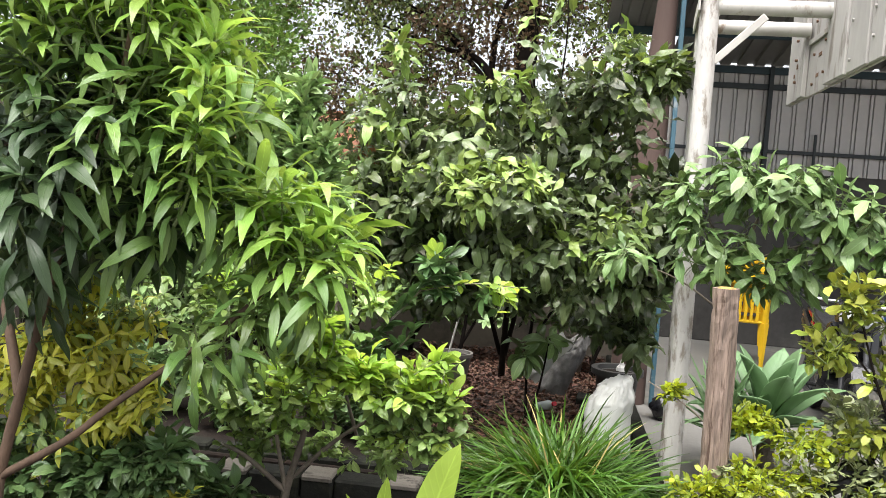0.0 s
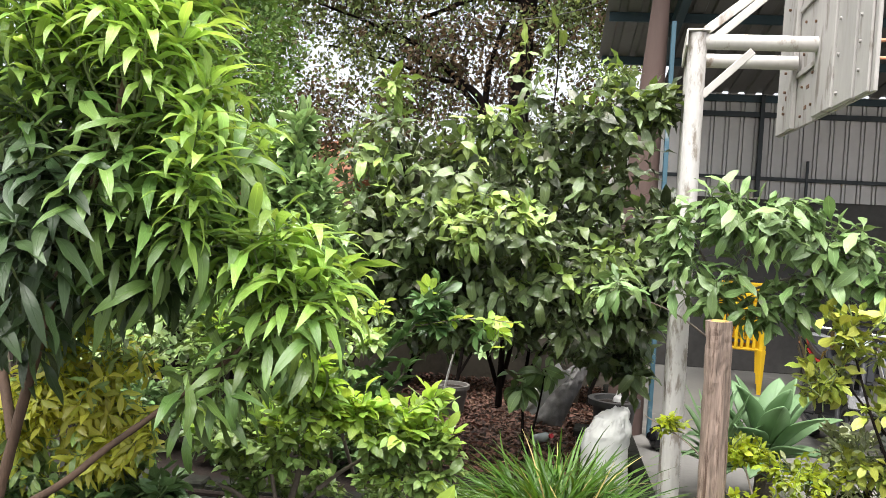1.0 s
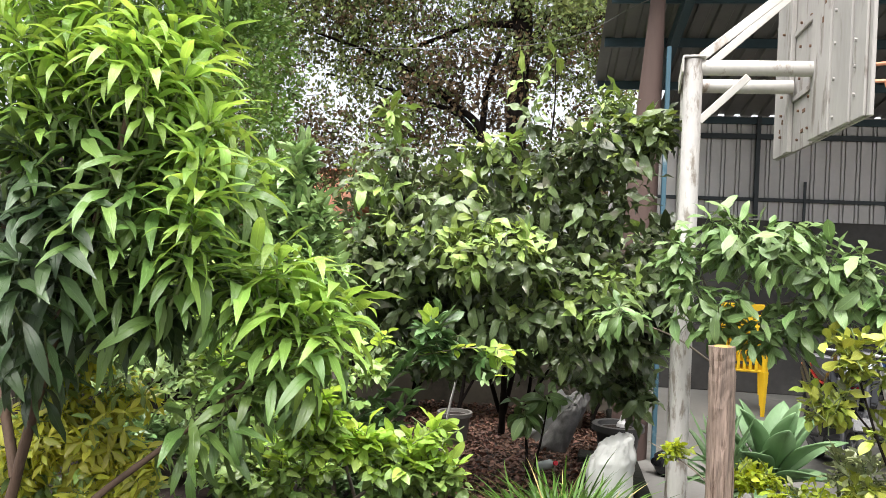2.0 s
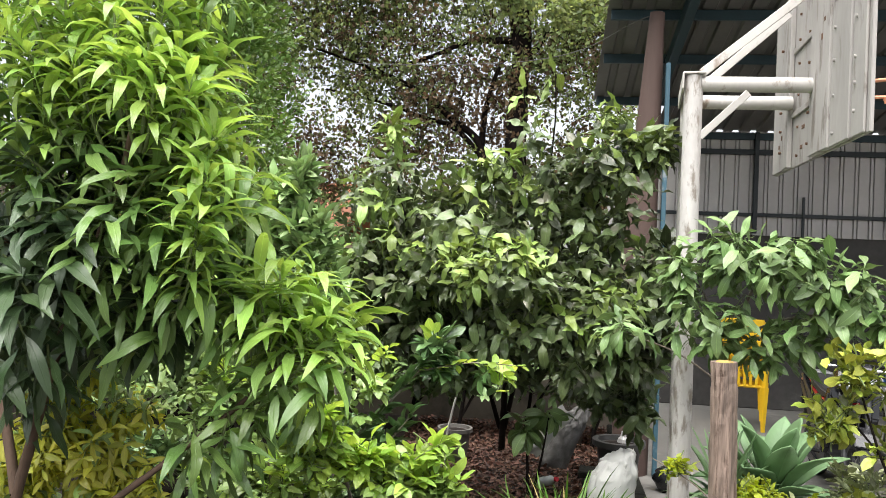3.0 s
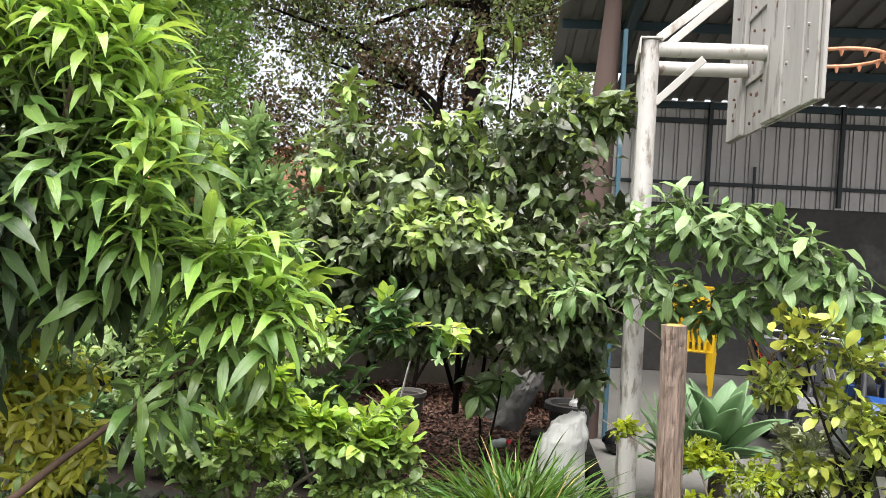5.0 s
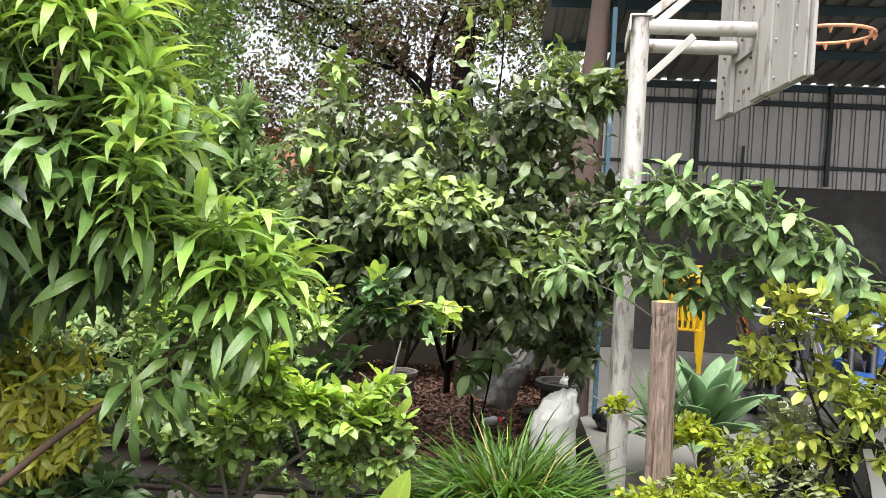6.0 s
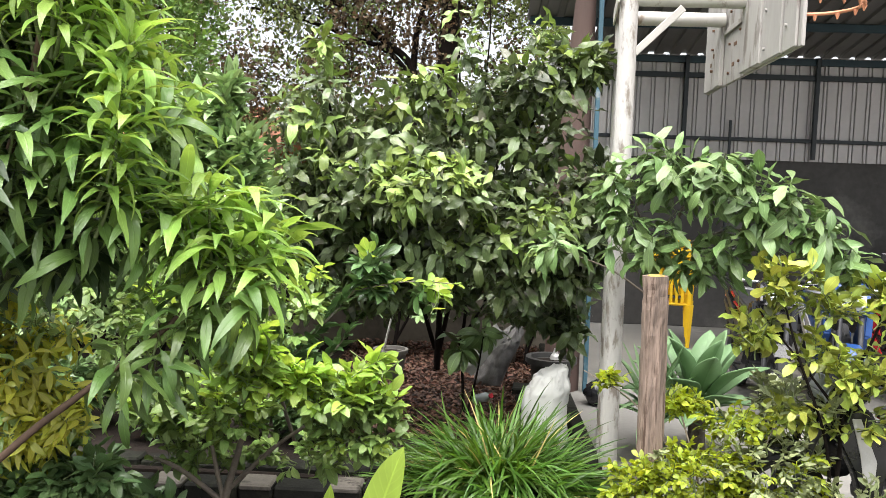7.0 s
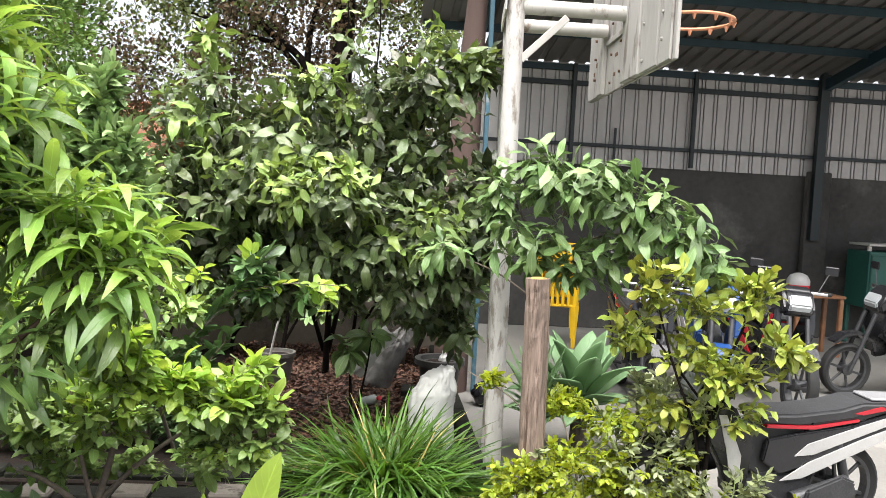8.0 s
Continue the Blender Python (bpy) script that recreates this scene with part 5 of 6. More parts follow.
def spiky_plant():
    base = (1.10, 5.0, 0.0)
    p = thing("spiky_plant", base, "spiky plant with narrow upright grey-green leaves", "plant")
    part("stem", rod((0, 0, 0), (0, 0, 0.30), 0.035, 0.03, 10), BARK_GREY, p)
    r = np.random.default_rng(18)
    for k in range(30):
        f = k / 29
        v, q, uv = blade(0.50 - 0.08 * f, 0.042, 9, 0.4, 0.5, 0.2 + 0.9 * f, 0.002, 0.0, k, 0.7)
        ob = put("spiky_leaf", quads_mesh("spiky_leaf", v, q, AGAVE_LEAF, uv), p)
        ob.matrix_basis = Matrix.Translation((0, 0, 0.27 + 0.04 * (1 - f))) @ Matrix.Rotation(k * 2.4 + r.normal(0, 0.2), 4, "Z") @ Matrix.Rotation(-radians(80 - 62 * f + r.normal(0, 5)), 4, "Y")


spiky_plant()


def grass_tuft():
    base = (0.14, 4.2, 0.0)
    g = thing("grass_tuft", base, "dense tuft of arching narrow green grass blades", "grass", kind="stuff")
    rng = np.random.default_rng(6)
    green = Foliage([blade(0.60, 0.0165, 9, 0.35, 0.5, d, 0, 0.0, k, 0.5) for k, d in enumerate((0.9, 1.4, 1.9, 2.3))], GRASS_BLADE, 6)
    dry = Foliage([blade(0.58, 0.010, 9, 0.35, 0.5, d, 0, 0.0, k, 0.5) for k, d in enumerate((1.0, 1.7))], GRASS_DRY, 7)
    for k in range(1900):
        a = rng.uniform(0, 6.28)
        s = rng.uniform(0, 1) ** 0.6
        p = np.array(base) + (0.20 * s * math.cos(a), 0.17 * s * math.sin(a), 0.02)
        tilt = 0.15 + 0.95 * s + rng.normal(0, 0.15)
        aa = a + rng.normal(0, 0.5)
        d = (math.cos(aa) * math.sin(tilt), math.sin(aa) * math.sin(tilt), math.cos(tilt))
        (dry if rng.random() < 0.055 else green).add(p, d, (-d[0], -d[1], 0.6), rng.uniform(0.65, 1.15))
    green.emit(g, base, 0, rest="green_blades")
    dry.emit(g, base, 0, rest="straw_blades")


grass_tuft()


def broad_leaf_plant():
    base = (-0.30, 2.42, 0.0)
    b = thing("broad_leaf_plant", base, "plant with large upright lime green leaves", "plant")
    for k, (x, y, z, length, width, lean, ang) in enumerate(((-0.035, 0.0, 0.46, 0.42, 0.13, 12, 0), (-0.13, 0.03, 0.46, 0.28, 0.06, 8, 200), (-0.17, 0.0, 0.45, 0.24, 0.045, 14, 170), (0.0, 0.06, 0.45, 0.3, 0.09, 30, 80))):
        v, q, uv = blade(length, width, 10, 0.5, 0.25, 0.25, 0.003, 0.05, k, 0.7)
        ob = put("broad_leaf", quads_mesh("broad_leaf", v, q, BROAD_LEAF, uv), b)
        face = Matrix.Rotation(radians(90 + (k * 37) % 60 - 30), 4, "X")
        ob.matrix_basis = Matrix.Translation((x, y, z)) @ Matrix.Rotation(radians(ang), 4, "Z") @ Matrix.Rotation(-radians(90 - lean), 4, "Y") @ face
        put("leaf_stalk", quads_mesh("leaf_stalk", *tube(smooth_line([(0, 0, 0), (x * 0.6, y * 0.6, z * 0.6), (x, y, z)]), 0.007, 0.004, 6), TWIG_GREEN), b)


broad_leaf_plant()


# ---------------------------------------------------------------- trees behind
def big_tree():
    base = (-0.62, 14.0, 0.0)
    t = thing("shade_tree", base, "tall shade tree with dark limbs and thin small-leaved crown", "tree")
    rng = np.random.default_rng(12)
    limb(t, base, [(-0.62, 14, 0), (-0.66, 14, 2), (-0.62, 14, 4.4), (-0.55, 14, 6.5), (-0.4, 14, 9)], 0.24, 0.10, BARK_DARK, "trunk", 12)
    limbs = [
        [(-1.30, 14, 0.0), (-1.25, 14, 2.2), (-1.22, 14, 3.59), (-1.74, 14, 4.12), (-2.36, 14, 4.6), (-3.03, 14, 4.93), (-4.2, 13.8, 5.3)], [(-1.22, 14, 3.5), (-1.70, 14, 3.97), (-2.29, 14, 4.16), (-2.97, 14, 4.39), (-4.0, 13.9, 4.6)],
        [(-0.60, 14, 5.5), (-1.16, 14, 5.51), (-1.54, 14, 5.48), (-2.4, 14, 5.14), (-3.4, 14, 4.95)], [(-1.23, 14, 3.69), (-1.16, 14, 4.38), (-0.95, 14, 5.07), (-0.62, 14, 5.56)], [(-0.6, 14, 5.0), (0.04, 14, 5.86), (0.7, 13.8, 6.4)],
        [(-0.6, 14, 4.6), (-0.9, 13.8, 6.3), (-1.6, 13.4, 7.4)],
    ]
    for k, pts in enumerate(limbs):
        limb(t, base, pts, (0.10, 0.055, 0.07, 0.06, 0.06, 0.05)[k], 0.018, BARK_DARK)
    kinds = [blade(0.092, 0.070, 2, 0.5, 0.3, d, 0, 0, k) for k, d in enumerate((0.2, 0.6))]
    green, brown = Foliage(kinds, TREE_LEAF, 13), Foliage(kinds, TREE_BROWN, 14)
    tw = Stems()
    # foliage thinning and thickening through the crown, browner low in the middle
    n = 15000
    ps = np.stack([rng.uniform(-6.8, 1.3, n), rng.uniform(13.3, 15.0, n), rng.uniform(2.5, 8.6, n)], 1)
    x, y, z = ps.T
    lumps = np.sin(1.9 * x + 0.8 * z + 1.1 * y) + np.sin(2.3 * z - 1.2 * x + 2.0) + 0.8 * np.sin(4.1 * x - 3.0 * z + 1.7 * y)
    keep = rng.uniform(0, 1, n) < 0.30 + 0.08 * lumps + 0.10 * (z > 5.2) - 0.10 * (z < 4.3) * (x > -3.2)
    dull = 0.5 * np.exp(-((x + 1.3) / 1.6) ** 2 - ((z - 4.4) / 1.0) ** 2) + 0.25 * (z < 4.2) + 0.12 * np.sin(1.3 * x + 2.1 * z)
    for p, share in zip(ps[keep], dull[keep]):
        a = unit(rng.normal(0, 0.7, 3) + (0, 0, -0.3))
        L = rng.uniform(0.25, 0.55)
        tw.add(np.array([p - a * L * 0.5, p + a * L * 0.5]), 0.006, 0.003, 3)
        k = int(rng.integers(11, 20))
        q = p + a[None] * rng.uniform(-0.5, 0.5, (k, 1)) * L + rng.normal(0, 0.07, (k, 3))
        way = a[None] * 0.5 + rng.normal(0, 0.6, (k, 3)) + (0, 0, -0.35)
        (brown if rng.random() < 0.2 + share else green).bulk(q, way, rng.uniform(0.6, 1.15, k))
    for c, r, n in (((0.25, 10.5, 4.95), (0.55, 0.4, 0.3), 60), ((-0.6, 10.8, 5.3), (0.6, 0.4, 0.3), 50)):
        for p in scatter(rng, c, r, n, 0.05)[0]:
            a = unit(rng.normal(0, 0.7, 3) + (0, 0, -0.3))
            q = p + a[None] * rng.uniform(-0.2, 0.2, (14, 1)) + rng.normal(0, 0.06, (14, 3))
            green.bulk(q, a[None] * 0.5 + rng.normal(0, 0.6, (14, 3)), rng.uniform(0.6, 1.1, 14))
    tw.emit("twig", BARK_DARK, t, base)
    green.emit(t, base, 0, rest="green_crown")
    brown.emit(t, base, 0, rest="brown_crown")


big_tree()


def conifer(base, height, wide, seed, label):
    t = thing("conifer", base, label, "tree")
    rng = np.random.default_rng(seed)
    limb(t, base, [base, (base[0], base[1], height * 0.5), (base[0], base[1], height * 0.95)], 0.07, 0.015, BARK_DARK, "trunk")
    f = Foliage([blade(0.072, 0.044, 2, 0.5, 0.3, d, 0, 0, k) for k, d in enumerate((0.2, 0.6))], CONIFER_LEAF, seed)
    n = 1150
    h, a = rng.uniform(0.06, 1, n), rng.uniform(0, 6.28, n)
    rr = wide * (1 - h) ** 0.65 * rng.uniform(0.75, 1.05, n) * (1 + 0.15 * np.sin(5 * a + 9 * h))
    ps = np.array(base) + np.stack([rr * np.cos(a), rr * np.sin(a), height * h], 1)
    ds = np.stack([np.cos(a), np.sin(a), np.full(n, 0.8)], 1)
    for j in range(42):
        off = rng.normal(0, 1, (n, 3))
        off *= 0.125 * rng.uniform(0.3, 1, (n, 1)) ** 0.4 / np.linalg.norm(off, axis=1)[:, None]
        f.bulk(ps + off, ds * 0.5 + off * 9 + rng.normal(0, 0.25, (n, 3)), rng.uniform(0.5, 1.0, n))
    f.emit(t, base, 0, rest="sprays")


conifer((-3.2, 6.9, 0), 6.4, 1.25, 41, "dense dark green conifer behind the garden")
conifer((-5.0, 7.3, 0), 6.8, 1.8, 43, "broad dense green conifer beside another")

house = thing("house", (-6.75, 17.0, 0), "distant house with an orange tiled roof", "house")
part("house_wall", box((5.0, 3.0, 1.95), (0, 0, 0.975), 0.01), HOUSE_WALL, house)
roof_part = part("house_roof", prism([(-2.8, 1.9), (2.8, 1.9), (2.8, 1.98), (-2.8, 1.98)], -1.8, 1.8), ROOF_TILE, house)
part("roof_slope", prism([(-2.8, 0), (2.8, 0), (2.8, 0.05), (-2.8, 0.05)], 0, 2.3), ROOF_TILE, house, at=(0, -1.85, 1.95), rot=(32, 0, 0))
part("roof_slope", prism([(-2.8, 0), (2.8, 0), (2.8, 0.05), (-2.8, 0.05)], -2.3, 0), ROOF_TILE, house, at=(0, 1.85, 1.95), rot=(-32, 0, 0))


# ---------------------------------------------------------------- parked motorbikes
def wheel(parent, x, r, mat=GREY_PLASTIC):
    w = part("wheel", lathe([(r * 0.72, -0.03), (r * 0.80, -0.036), (r * 0.82, -0.012), (r * 0.82, 0.012), (r * 0.80, 0.036), (r * 0.72, 0.03), (r * 0.72, -0.03)], 32, at=(x, 0, r), rot=(90, 0, 0)), mat, parent, "cast wheel rim")
    tyre = lathe([(r * 0.79, -0.036), (r * 0.90, -0.046), (r * 0.97, -0.036), (r, -0.014), (r, 0.014), (r * 0.97, 0.036), (r * 0.90, 0.046), (r * 0.79, 0.036), (r * 0.79, -0.036)], 36, at=(x, 0, r), rot=(90, 0, 0))
    part("tyre", tyre, RUBBER, w, "black rubber tyre", True)
    part("hub", rod((x, -0.05, r), (x, 0.05, r), 0.05, n=16), GREY_PLASTIC, w)
    for k in range(6):
        a = k * math.pi / 3 + 0.3
        part("spoke", bar((x + 0.04 * math.cos(a), 0, r + 0.04 * math.sin(a)), (x + r * 0.74 * math.cos(a), 0, r + r * 0.74 * math.sin(a)), 0.022, 0.018, up=(0, 1, 0)), mat, w)


def motorbike(at, turn, label, body, stripe, panel, seat_trim, lean=-4.0, r=0.28):
    """An underbone motorbike; forward is +x, the rear axle near x = 0."""
    b = thing("motorbike", at, label, "motorbike", "parked motorbikes", turn=turn)
    b.matrix_basis = b.matrix_basis @ pose(0, 0, 0, lean, 0, 0)
    wheel(b, 0.0, r)
    wheel(b, 1.24, r)
    # tail and side panels
    for s in (-1, 1):
        part("side_panel", prism([(0.62, 0.50), (0.50, 0.42), (0.30, 0.47), (-0.05, 0.60), (-0.36, 0.72), (-0.42, 0.79), (-0.30, 0.79), (0.05, 0.70), (0.40, 0.66), (0.60, 0.63)], 0.085 * s, 0.125 * s, 0.008), panel, b, "glossy side panel")
        part("stripe", prism([(0.42, 0.53), (0.30, 0.535), (-0.05, 0.652), (-0.42, 0.775), (-0.38, 0.80), (-0.02, 0.705), (0.34, 0.60)], 0.1265 * s, 0.134 * s, 0.001), stripe, b, "painted stripe")
        part("stripe", prism([(0.50, 0.385), (0.36, 0.395), (-0.02, 0.545), (-0.38, 0.695), (-0.35, 0.725), (-0.04, 0.625), (0.32, 0.49)], 0.1265 * s, 0.137 * s, 0.001), stripe, b, "painted stripe")
        part("tail_panel", prism([(0.34, 0.66), (0.02, 0.715), (-0.30, 0.80), (-0.38, 0.83), (-0.10, 0.815), (0.30, 0.735)], 0.06 * s, 0.11 * s, 0.006), body, b)
        part("leg_shield", prism([(0.74, 0.36), (0.72, 0.62), (0.86, 0.84), (0.98, 0.86), (1.02, 0.66), (0.92, 0.50), (0.86, 0.34)], 0.11 * s, 0.17 * s, 0.012), body, b)
        part("shield_trim", prism([(0.80, 0.42), (0.80, 0.56), (0.92, 0.80), (0.97, 0.80), (0.90, 0.60), (0.86, 0.44)], 0.171 * s, 0.176 * s, 0.001), stripe, b)
        part("fork", rod((1.24, 0.075 * s, r), (1.05, 0.075 * s, 0.80), 0.02, n=12), GREY_PLASTIC, b, "", True)
        part("shock_absorber", rod((0.02, 0.11 * s, r + 0.03), (0.12, 0.10 * s, 0.62), 0.028, n=10), BLACK_MATT, b, "", True)
        part("footrest", rod((0.55, 0.10 * s, 0.29), (0.55, 0.26 * s, 0.30), 0.015, n=8), RUBBER, b)
        part("grip", rod((0.83, 0.22 * s, 1.0), (0.79, 0.36 * s, 1.0), 0.018, n=10), RUBBER, b)
        part("mirror_stem", rod((0.86, 0.22 * s, 1.02), (0.83, 0.30 * s, 1.17), 0.005, n=6), BLACK_MATT, b)
        part("mirror", box((0.02, 0.12, 0.075), (0.825, 0.32 * s, 1.20), 0.009), BLACK_GLOSS, b)
        part("indicator", box((0.07, 0.03, 0.03), (-0.34, 0.12 * s, 0.745), 0.008), RIM_ORANGE, b)
    part("seat", prism([(0.66, 0.72), (0.40, 0.70), (0.05, 0.735), (-0.26, 0.80), (-0.28, 0.83), (-0.02, 0.835), (0.12, 0.80), (0.40, 0.775), (0.64, 0.775)], -0.12, 0.12, 0.025, seg=3), BLACK_MATT, b, "black vinyl seat", True)
    part("seat_trim", prism([(0.62, 0.70), (0.30, 0.685), (0.0, 0.725), (0.0, 0.738), (0.30, 0.705), (0.62, 0.72)], -0.125, 0.125, 0.002), seat_trim, b)
    part("grab_rail", bar((-0.10, 0, 0.845), (-0.44, 0, 0.83), 0.16, 0.018, 0.006), SILVER, b, "silver grab rail")
    part("tail_lamp", prism([(-0.36, 0.74), (-0.44, 0.76), (-0.45, 0.80), (-0.37, 0.805)], -0.06, 0.06, 0.006), RED_LENS, b, "red tail lamp")
    part("rear_mudguard", prism([(-0.22, 0.66), (-0.36, 0.60), (-0.47, 0.42), (-0.49, 0.42), (-0.43, 0.62), (-0.33, 0.73), (-0.2, 0.72)], -0.07, 0.07, 0.006), BLACK_MATT, b)
    part("plate", box((0.006, 0.2, 0.09), (-0.455, 0, 0.55), 0.002, rot=(0, -20, 0)), BLACK_GLOSS, b)
    part("frame_body", prism([(0.9, 0.56), (0.62, 0.40), (0.28, 0.40), (0.05, 0.56), (0.30, 0.68), (0.66, 0.70)], -0.08, 0.08, 0.012), BLACK_MATT, b)
    part("engine", prism([(0.74, 0.24), (0.52, 0.20), (0.30, 0.24), (0.24, 0.34), (0.36, 0.42), (0.62, 0.42), (0.76, 0.34)], -0.11, 0.11, 0.02), GREY_PLASTIC, b)
    part("chain_cover", prism([(0.30, 0.36), (0.30, 0.26), (-0.06, 0.22), (-0.10, 0.30), (0.0, 0.37)], -0.125, -0.095, 0.008), GREY_PLASTIC, b)
    part("exhaust", rod((0.42, 0.15, 0.27), (0.06, 0.16, 0.34), 0.05, 0.075, 16), GREY_PLASTIC, b, "", True)
    part("heat_shield", prism([(0.40, 0.24), (0.10, 0.27), (0.06, 0.40), (0.16, 0.44), (0.38, 0.36)], 0.20, 0.235, 0.012), GREY_PLASTIC, b)
    part("seat_patch", prism([(-0.20, 0.795), (-0.02, 0.765), (0.04, 0.775), (-0.14, 0.815)], -0.124, 0.124, 0.001), seat_trim, b)
    part("exhaust", rod((0.62, -0.13, 0.20), (0.05, -0.15, 0.22), 0.02, 0.022, 12), GREY_PLASTIC, b, "", True)
    part("front_mudguard", prism([(0.98, 0.44), (1.02, 0.54), (1.16, 0.62), (1.32, 0.60), (1.42, 0.52), (1.40, 0.50), (1.30, 0.575), (1.16, 0.59), (1.05, 0.52), (1.01, 0.43)], -0.065, 0.065, 0.006), panel, b)
    part("front_cowl", prism([(0.86, 0.84), (0.80, 0.98), (0.88, 1.06), (0.98, 1.02), (1.08, 0.88), (1.04, 0.80)], -0.13, 0.13, 0.03, seg=3), body, b, "", True)
    part("headlamp", prism([(1.0, 0.92), (1.03, 0.99), (1.085, 0.90), (1.06, 0.84)], -0.09, 0.09, 0.012), PLASTIC_CLEAR, b, "clear headlamp")
    part("handlebar", rod((0.85, -0.30, 1.0), (0.85, 0.30, 1.0), 0.014, n=10), CHROME, b, "", True)
    part("stand", rod((0.45, -0.10, 0.22), (0.40, -0.24, 0.01), 0.012, n=8), BLACK_STEEL, b)
    return b


near_bike = motorbike((2.50, 4.03, 0), 189, "black and silver motorbike with red trim, parked side on", BLACK_GLOSS, WHITE_PLASTIC, BLACK_GLOSS, RED_PAINT)
near_bike.scale = (0.86, 0.86, 0.86)
scooter = motorbike((5.62, 7.2, 0), 184, "black scooter with silver front, parked near the wall", BLACK_GLOSS, GREY_PLASTIC, BLACK_GLOSS, BLACK_MATT, r=0.25)
scooter.scale = (0.98, 0.98, 0.98)
motorbike((2.35, 7.3, 0), -97, "black motorbike with grey trim in the parked row", BLACK_GLOSS, GREY_PLASTIC, BLACK_GLOSS, RED_PAINT)
motorbike((2.95, 7.2, 0), -102, "blue motorbike in the parked row", BLUE_TARP, WHITE_PLASTIC, BLUE_TARP, BLACK_MATT)
motorbike((3.55, 7.4, 0), -95, "dark motorbike with red stripes in the parked row", BLACK_GLOSS, RED_PAINT, BLACK_GLOSS, RED_PAINT)

helmet = thing("helmet", (5.0, 9.12, 0.82), "red and white crash helmet resting on a table", "helmet")
part("shell", lathe([(0.115, -0.10), (0.13, -0.02), (0.128, 0.05), (0.095, 0.11), (0.04, 0.135), (0.0, 0.14)], 24), WHITE_PLASTIC, helmet, "white shell", True)
part("band", lathe([(0.117, -0.101), (0.1325, -0.02), (0.1325, 0.0), (0.119, -0.06)], 24), RED_PAINT, helmet, "red band", True)


# ---------------------------------------------------------------- things at the shed's back wall
def plastic_chair(at, turn):
    c = thing("plastic_chair", at, "bright yellow plastic chair stacked by the wall", "chair", "stacked chairs", turn=turn)
    part("seat", box((0.44, 0.42, 0.03), (0, 0, 0.43), 0.012), YELLOW_PAINT, c)
    for sx in (-1, 1):
        for sy, z in ((-1, 0.43), (1, 0.43)):
            leg = bmesh.new()
            bmesh.ops.create_cone(leg, cap_ends=True, segments=4, radius1=0.022, radius2=0.05, depth=z)
            bmesh.ops.translate(leg, vec=(sx * 0.215, sy * 0.20, z / 2), verts=leg.verts)
            part("leg", leg, YELLOW_PAINT, c)
        part("back_post", bar((sx * 0.21, 0.20, 0.42), (sx * 0.22, 0.27, 0.86), 0.05, 0.03, 0.008, up=(0, 1, 0)), YELLOW_PAINT, c)
        part("armrest", bar((sx * 0.25, -0.18, 0.64), (sx * 0.24, 0.25, 0.66), 0.05, 0.025, 0.008), YELLOW_PAINT, c)
        part("arm_post", bar((sx * 0.24, -0.18, 0.42), (sx * 0.25, -0.18, 0.64), 0.03, 0.05, 0.008, up=(0, 1, 0)), YELLOW_PAINT, c)
    part("top_rail", bar((-0.235, 0.275, 0.84), (0.235, 0.275, 0.84), 0.03, 0.08, 0.012), YELLOW_PAINT, c)
    for k in range(5):
        x = -0.13 + 0.065 * k
        part("slat", bar((x, 0.205, 0.44), (x, 0.268, 0.82), 0.036, 0.014, 0.004, up=(0, 1, 0)), YELLOW_PAINT, c)
    return c


chair = plastic_chair((2.18, 9.2, 0), 166)
chair.scale = (0.92, 1.0, 1.1)
for k in (1, 2):
    copy_thing(chair, pose(2.18 - 0.01 * k, 9.2 + 0.03 * k, 0.11 * k, 0, 0, 166))

cab = thing("cabinet", (6.72, 9.95, 0), "dark green painted cabinet with a pale top rack", "cabinet")
part("cabinet_body", box((1.0, 0.5, 0.72), (0, 0, 0.86), 0.012), GREEN_CABINET, cab)
for x in (-0.25, 0.25):
    door = part("cabinet_door", box((0.46, 0.02, 0.62), (x, -0.262, 0.86), 0.008), GREEN_CABINET, cab)
    part("handle", box((0.02, 0.02, 0.10), (x * 0.25, -0.28, 0.9), 0.004), CHROME, door)
for x in (-0.46, 0.46):
    for y in (-0.21, 0.21):
        part("leg", box((0.05, 0.05, 0.5), (x, y, 0.25), 0.006), GREEN_CABINET, cab)
part("rack", box((1.0, 0.46, 0.03), (0, 0, 1.30), 0.006), WHITE_PAINT, cab, "white rack")
for x in (-0.48, 0.0, 0.48):
    part("rack_post", box((0.04, 0.04, 0.06), (x, -0.2, 1.25), 0.004), WHITE_PAINT, cab)

stool = thing("wooden_table", (5.2, 9.15, 0), "small brown wooden table beside the wall", "table")
part("tabletop", box((0.6, 0.42, 0.035), (0, 0, 0.70), 0.008), BROWN_WOOD, stool)
for x in (-0.26, 0.26):
    for y in (-0.17, 0.17):
        part("leg", box((0.05, 0.05, 0.68), (x, y, 0.34), 0.006), BROWN_WOOD, stool)

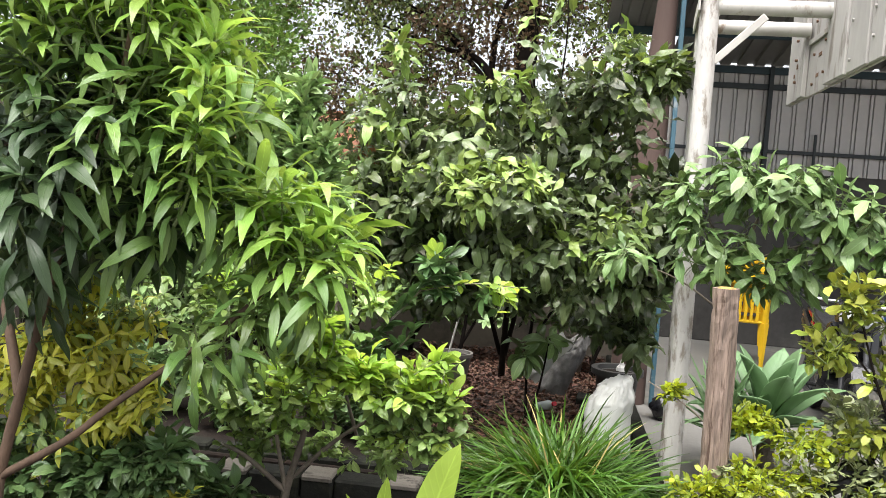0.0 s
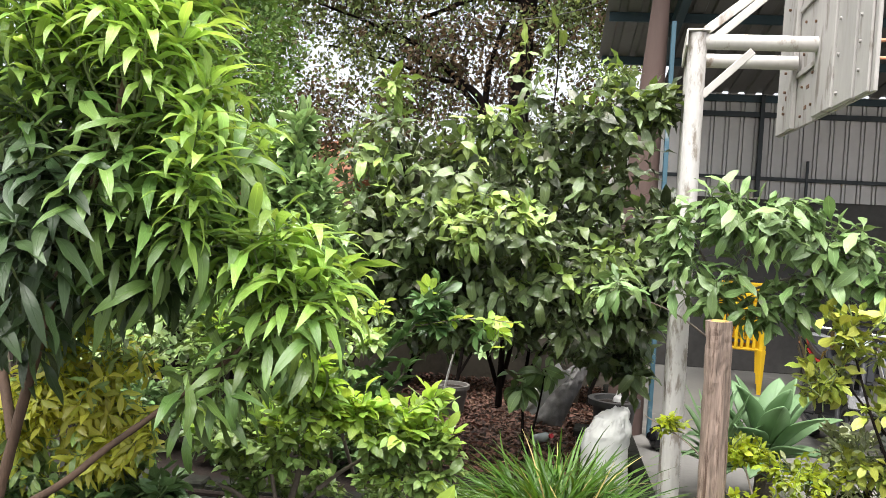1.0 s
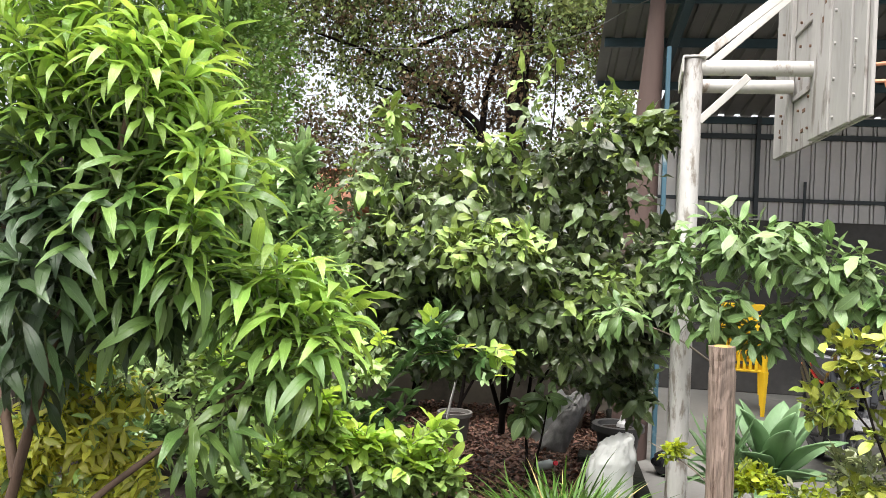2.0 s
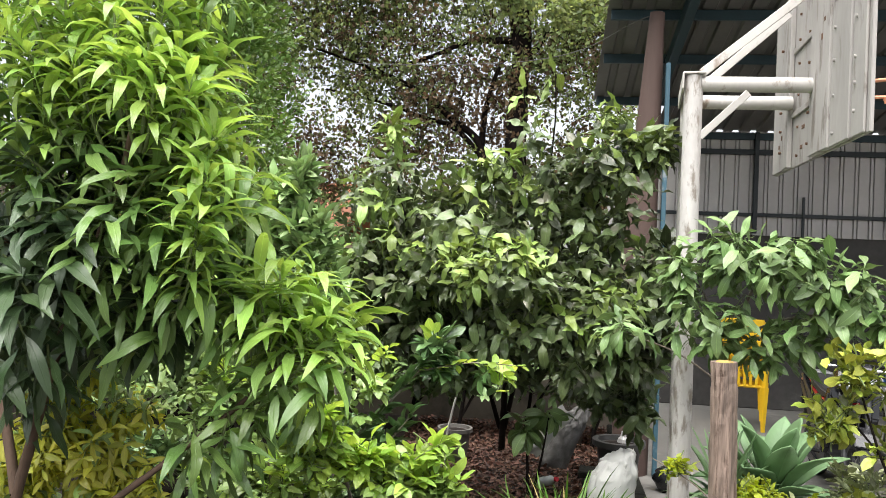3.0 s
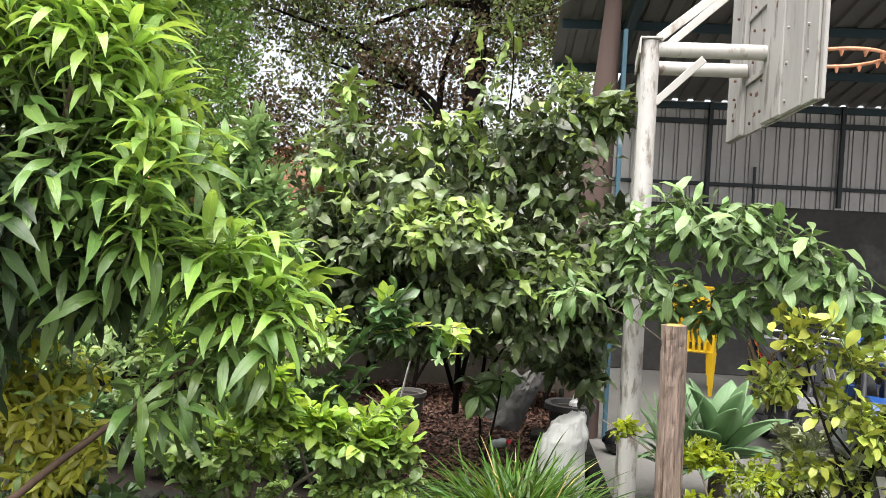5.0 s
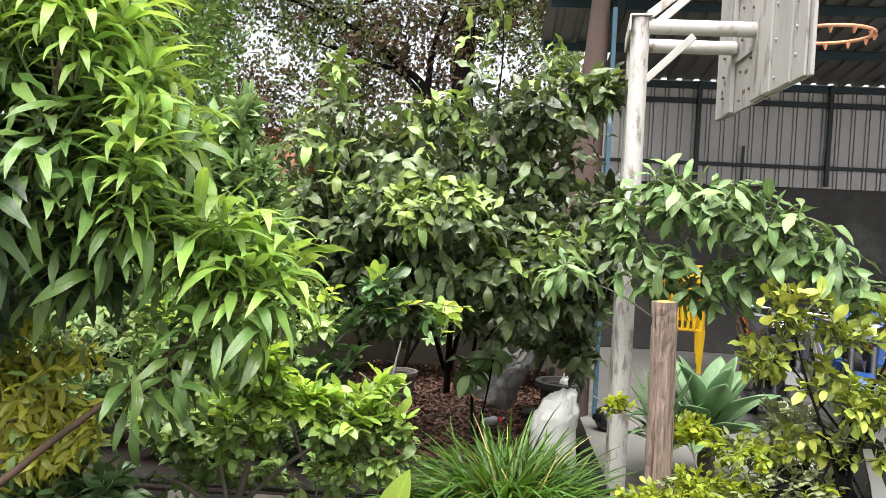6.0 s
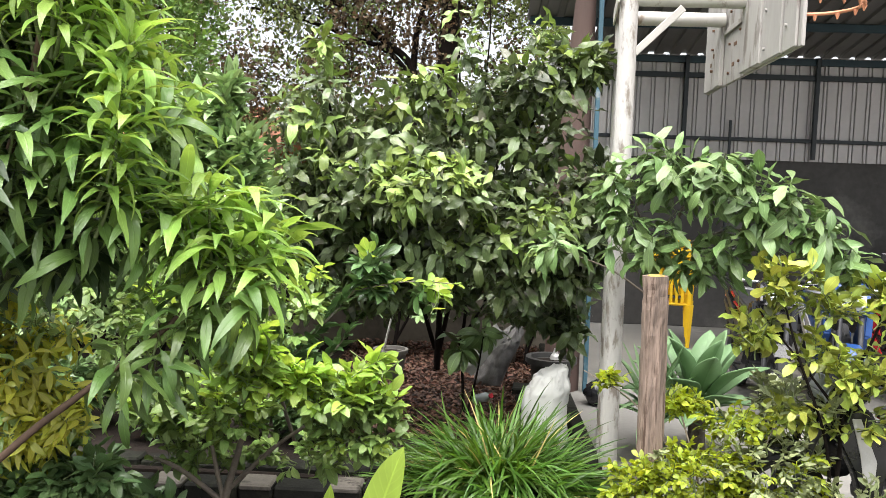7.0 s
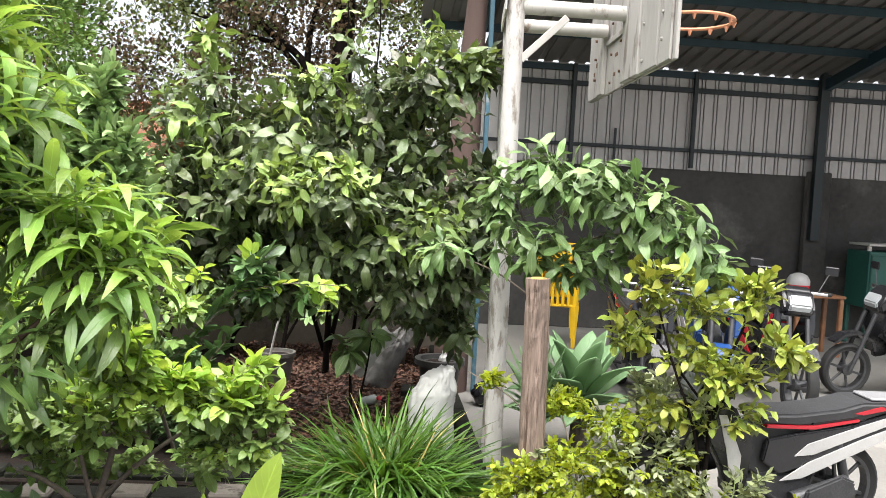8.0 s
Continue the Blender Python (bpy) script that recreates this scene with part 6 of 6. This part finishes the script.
# ---------------------------------------------------------------- small things
line = smooth_line([(-6.0, 16.0, 5.6), (-0.6, 9.5, 4.02), (0.86, 6.8, 3.8)], 10)
wire = put("cable", quads_mesh("cable", *tube(line, 0.004, 0.004, 6), CABLE))
tagged(wire, "thin grey cable running to the shed corner", "cable")

bottle = thing("plastic_bottle", (0.02, 5.75, 0.12), "crushed clear plastic bottle with a red cap lying on leaves", "bottle", turn=30)
part("bottle_body", lathe([(0.0, 0.0), (0.032, 0.004), (0.034, 0.05), (0.029, 0.07), (0.034, 0.09), (0.033, 0.15), (0.013, 0.19), (0.013, 0.21)], 16, rot=(70, 0, 0), at=(0, 0, 0.036)), PLASTIC_CLEAR, bottle, "", True)
part("cap", rod((0, -0.197, 0.108), (0, -0.215, 0.114), 0.016, n=12), RED_PAINT, bottle, "red cap")

stake = put("stake", quads_mesh("stake", *tube(smooth_line([(-0.75, 6.2, 0.09), (-0.68, 6.2, 0.5), (-0.57, 6.2, 0.98)]), 0.010, 0.008, 8), WHITE_PAINT))
tagged(stake, "pale wooden stake leaning among the bushes", "stake")

bag = thing("rubbish_bag", (0.98, 6.35, 0.0), "small black plastic bag on the concrete", "bag")
vs, n, r = [], 14, np.random.default_rng(3)
for j in range(8):
    for i in range(n):
        a, f = 2 * math.pi * i / n, j / 7
        k = 0.11 * math.sin(math.pi * (0.12 + 0.86 * f)) ** 0.6 * (1 + 0.12 * math.sin(5 * a + 9 * f)) + r.normal(0, 0.004)
        vs.append((k * math.cos(a), k * math.sin(a), 0.20 * f))
put("bag_body", mesh_of("bag_body", vs, [(j * n + i, j * n + (i + 1) % n, (j + 1) * n + (i + 1) % n, (j + 1) * n + i) for j in range(7) for i in range(n)] + [tuple(range(n))[::-1], tuple(range(7 * n, 8 * n))], BLACK_GLOSS, True), bag)

scrap = thing("plastic_scrap", (0.62, 6.24, 0.366), "crumpled white plastic scrap on the pot rim", "litter")
part("scrap_body", lathe([(0.0, 0.0), (0.045, 0.004), (0.038, 0.03), (0.02, 0.05), (0.012, 0.085), (0.0, 0.09)], 7), WHITE_PLASTIC, scrap)
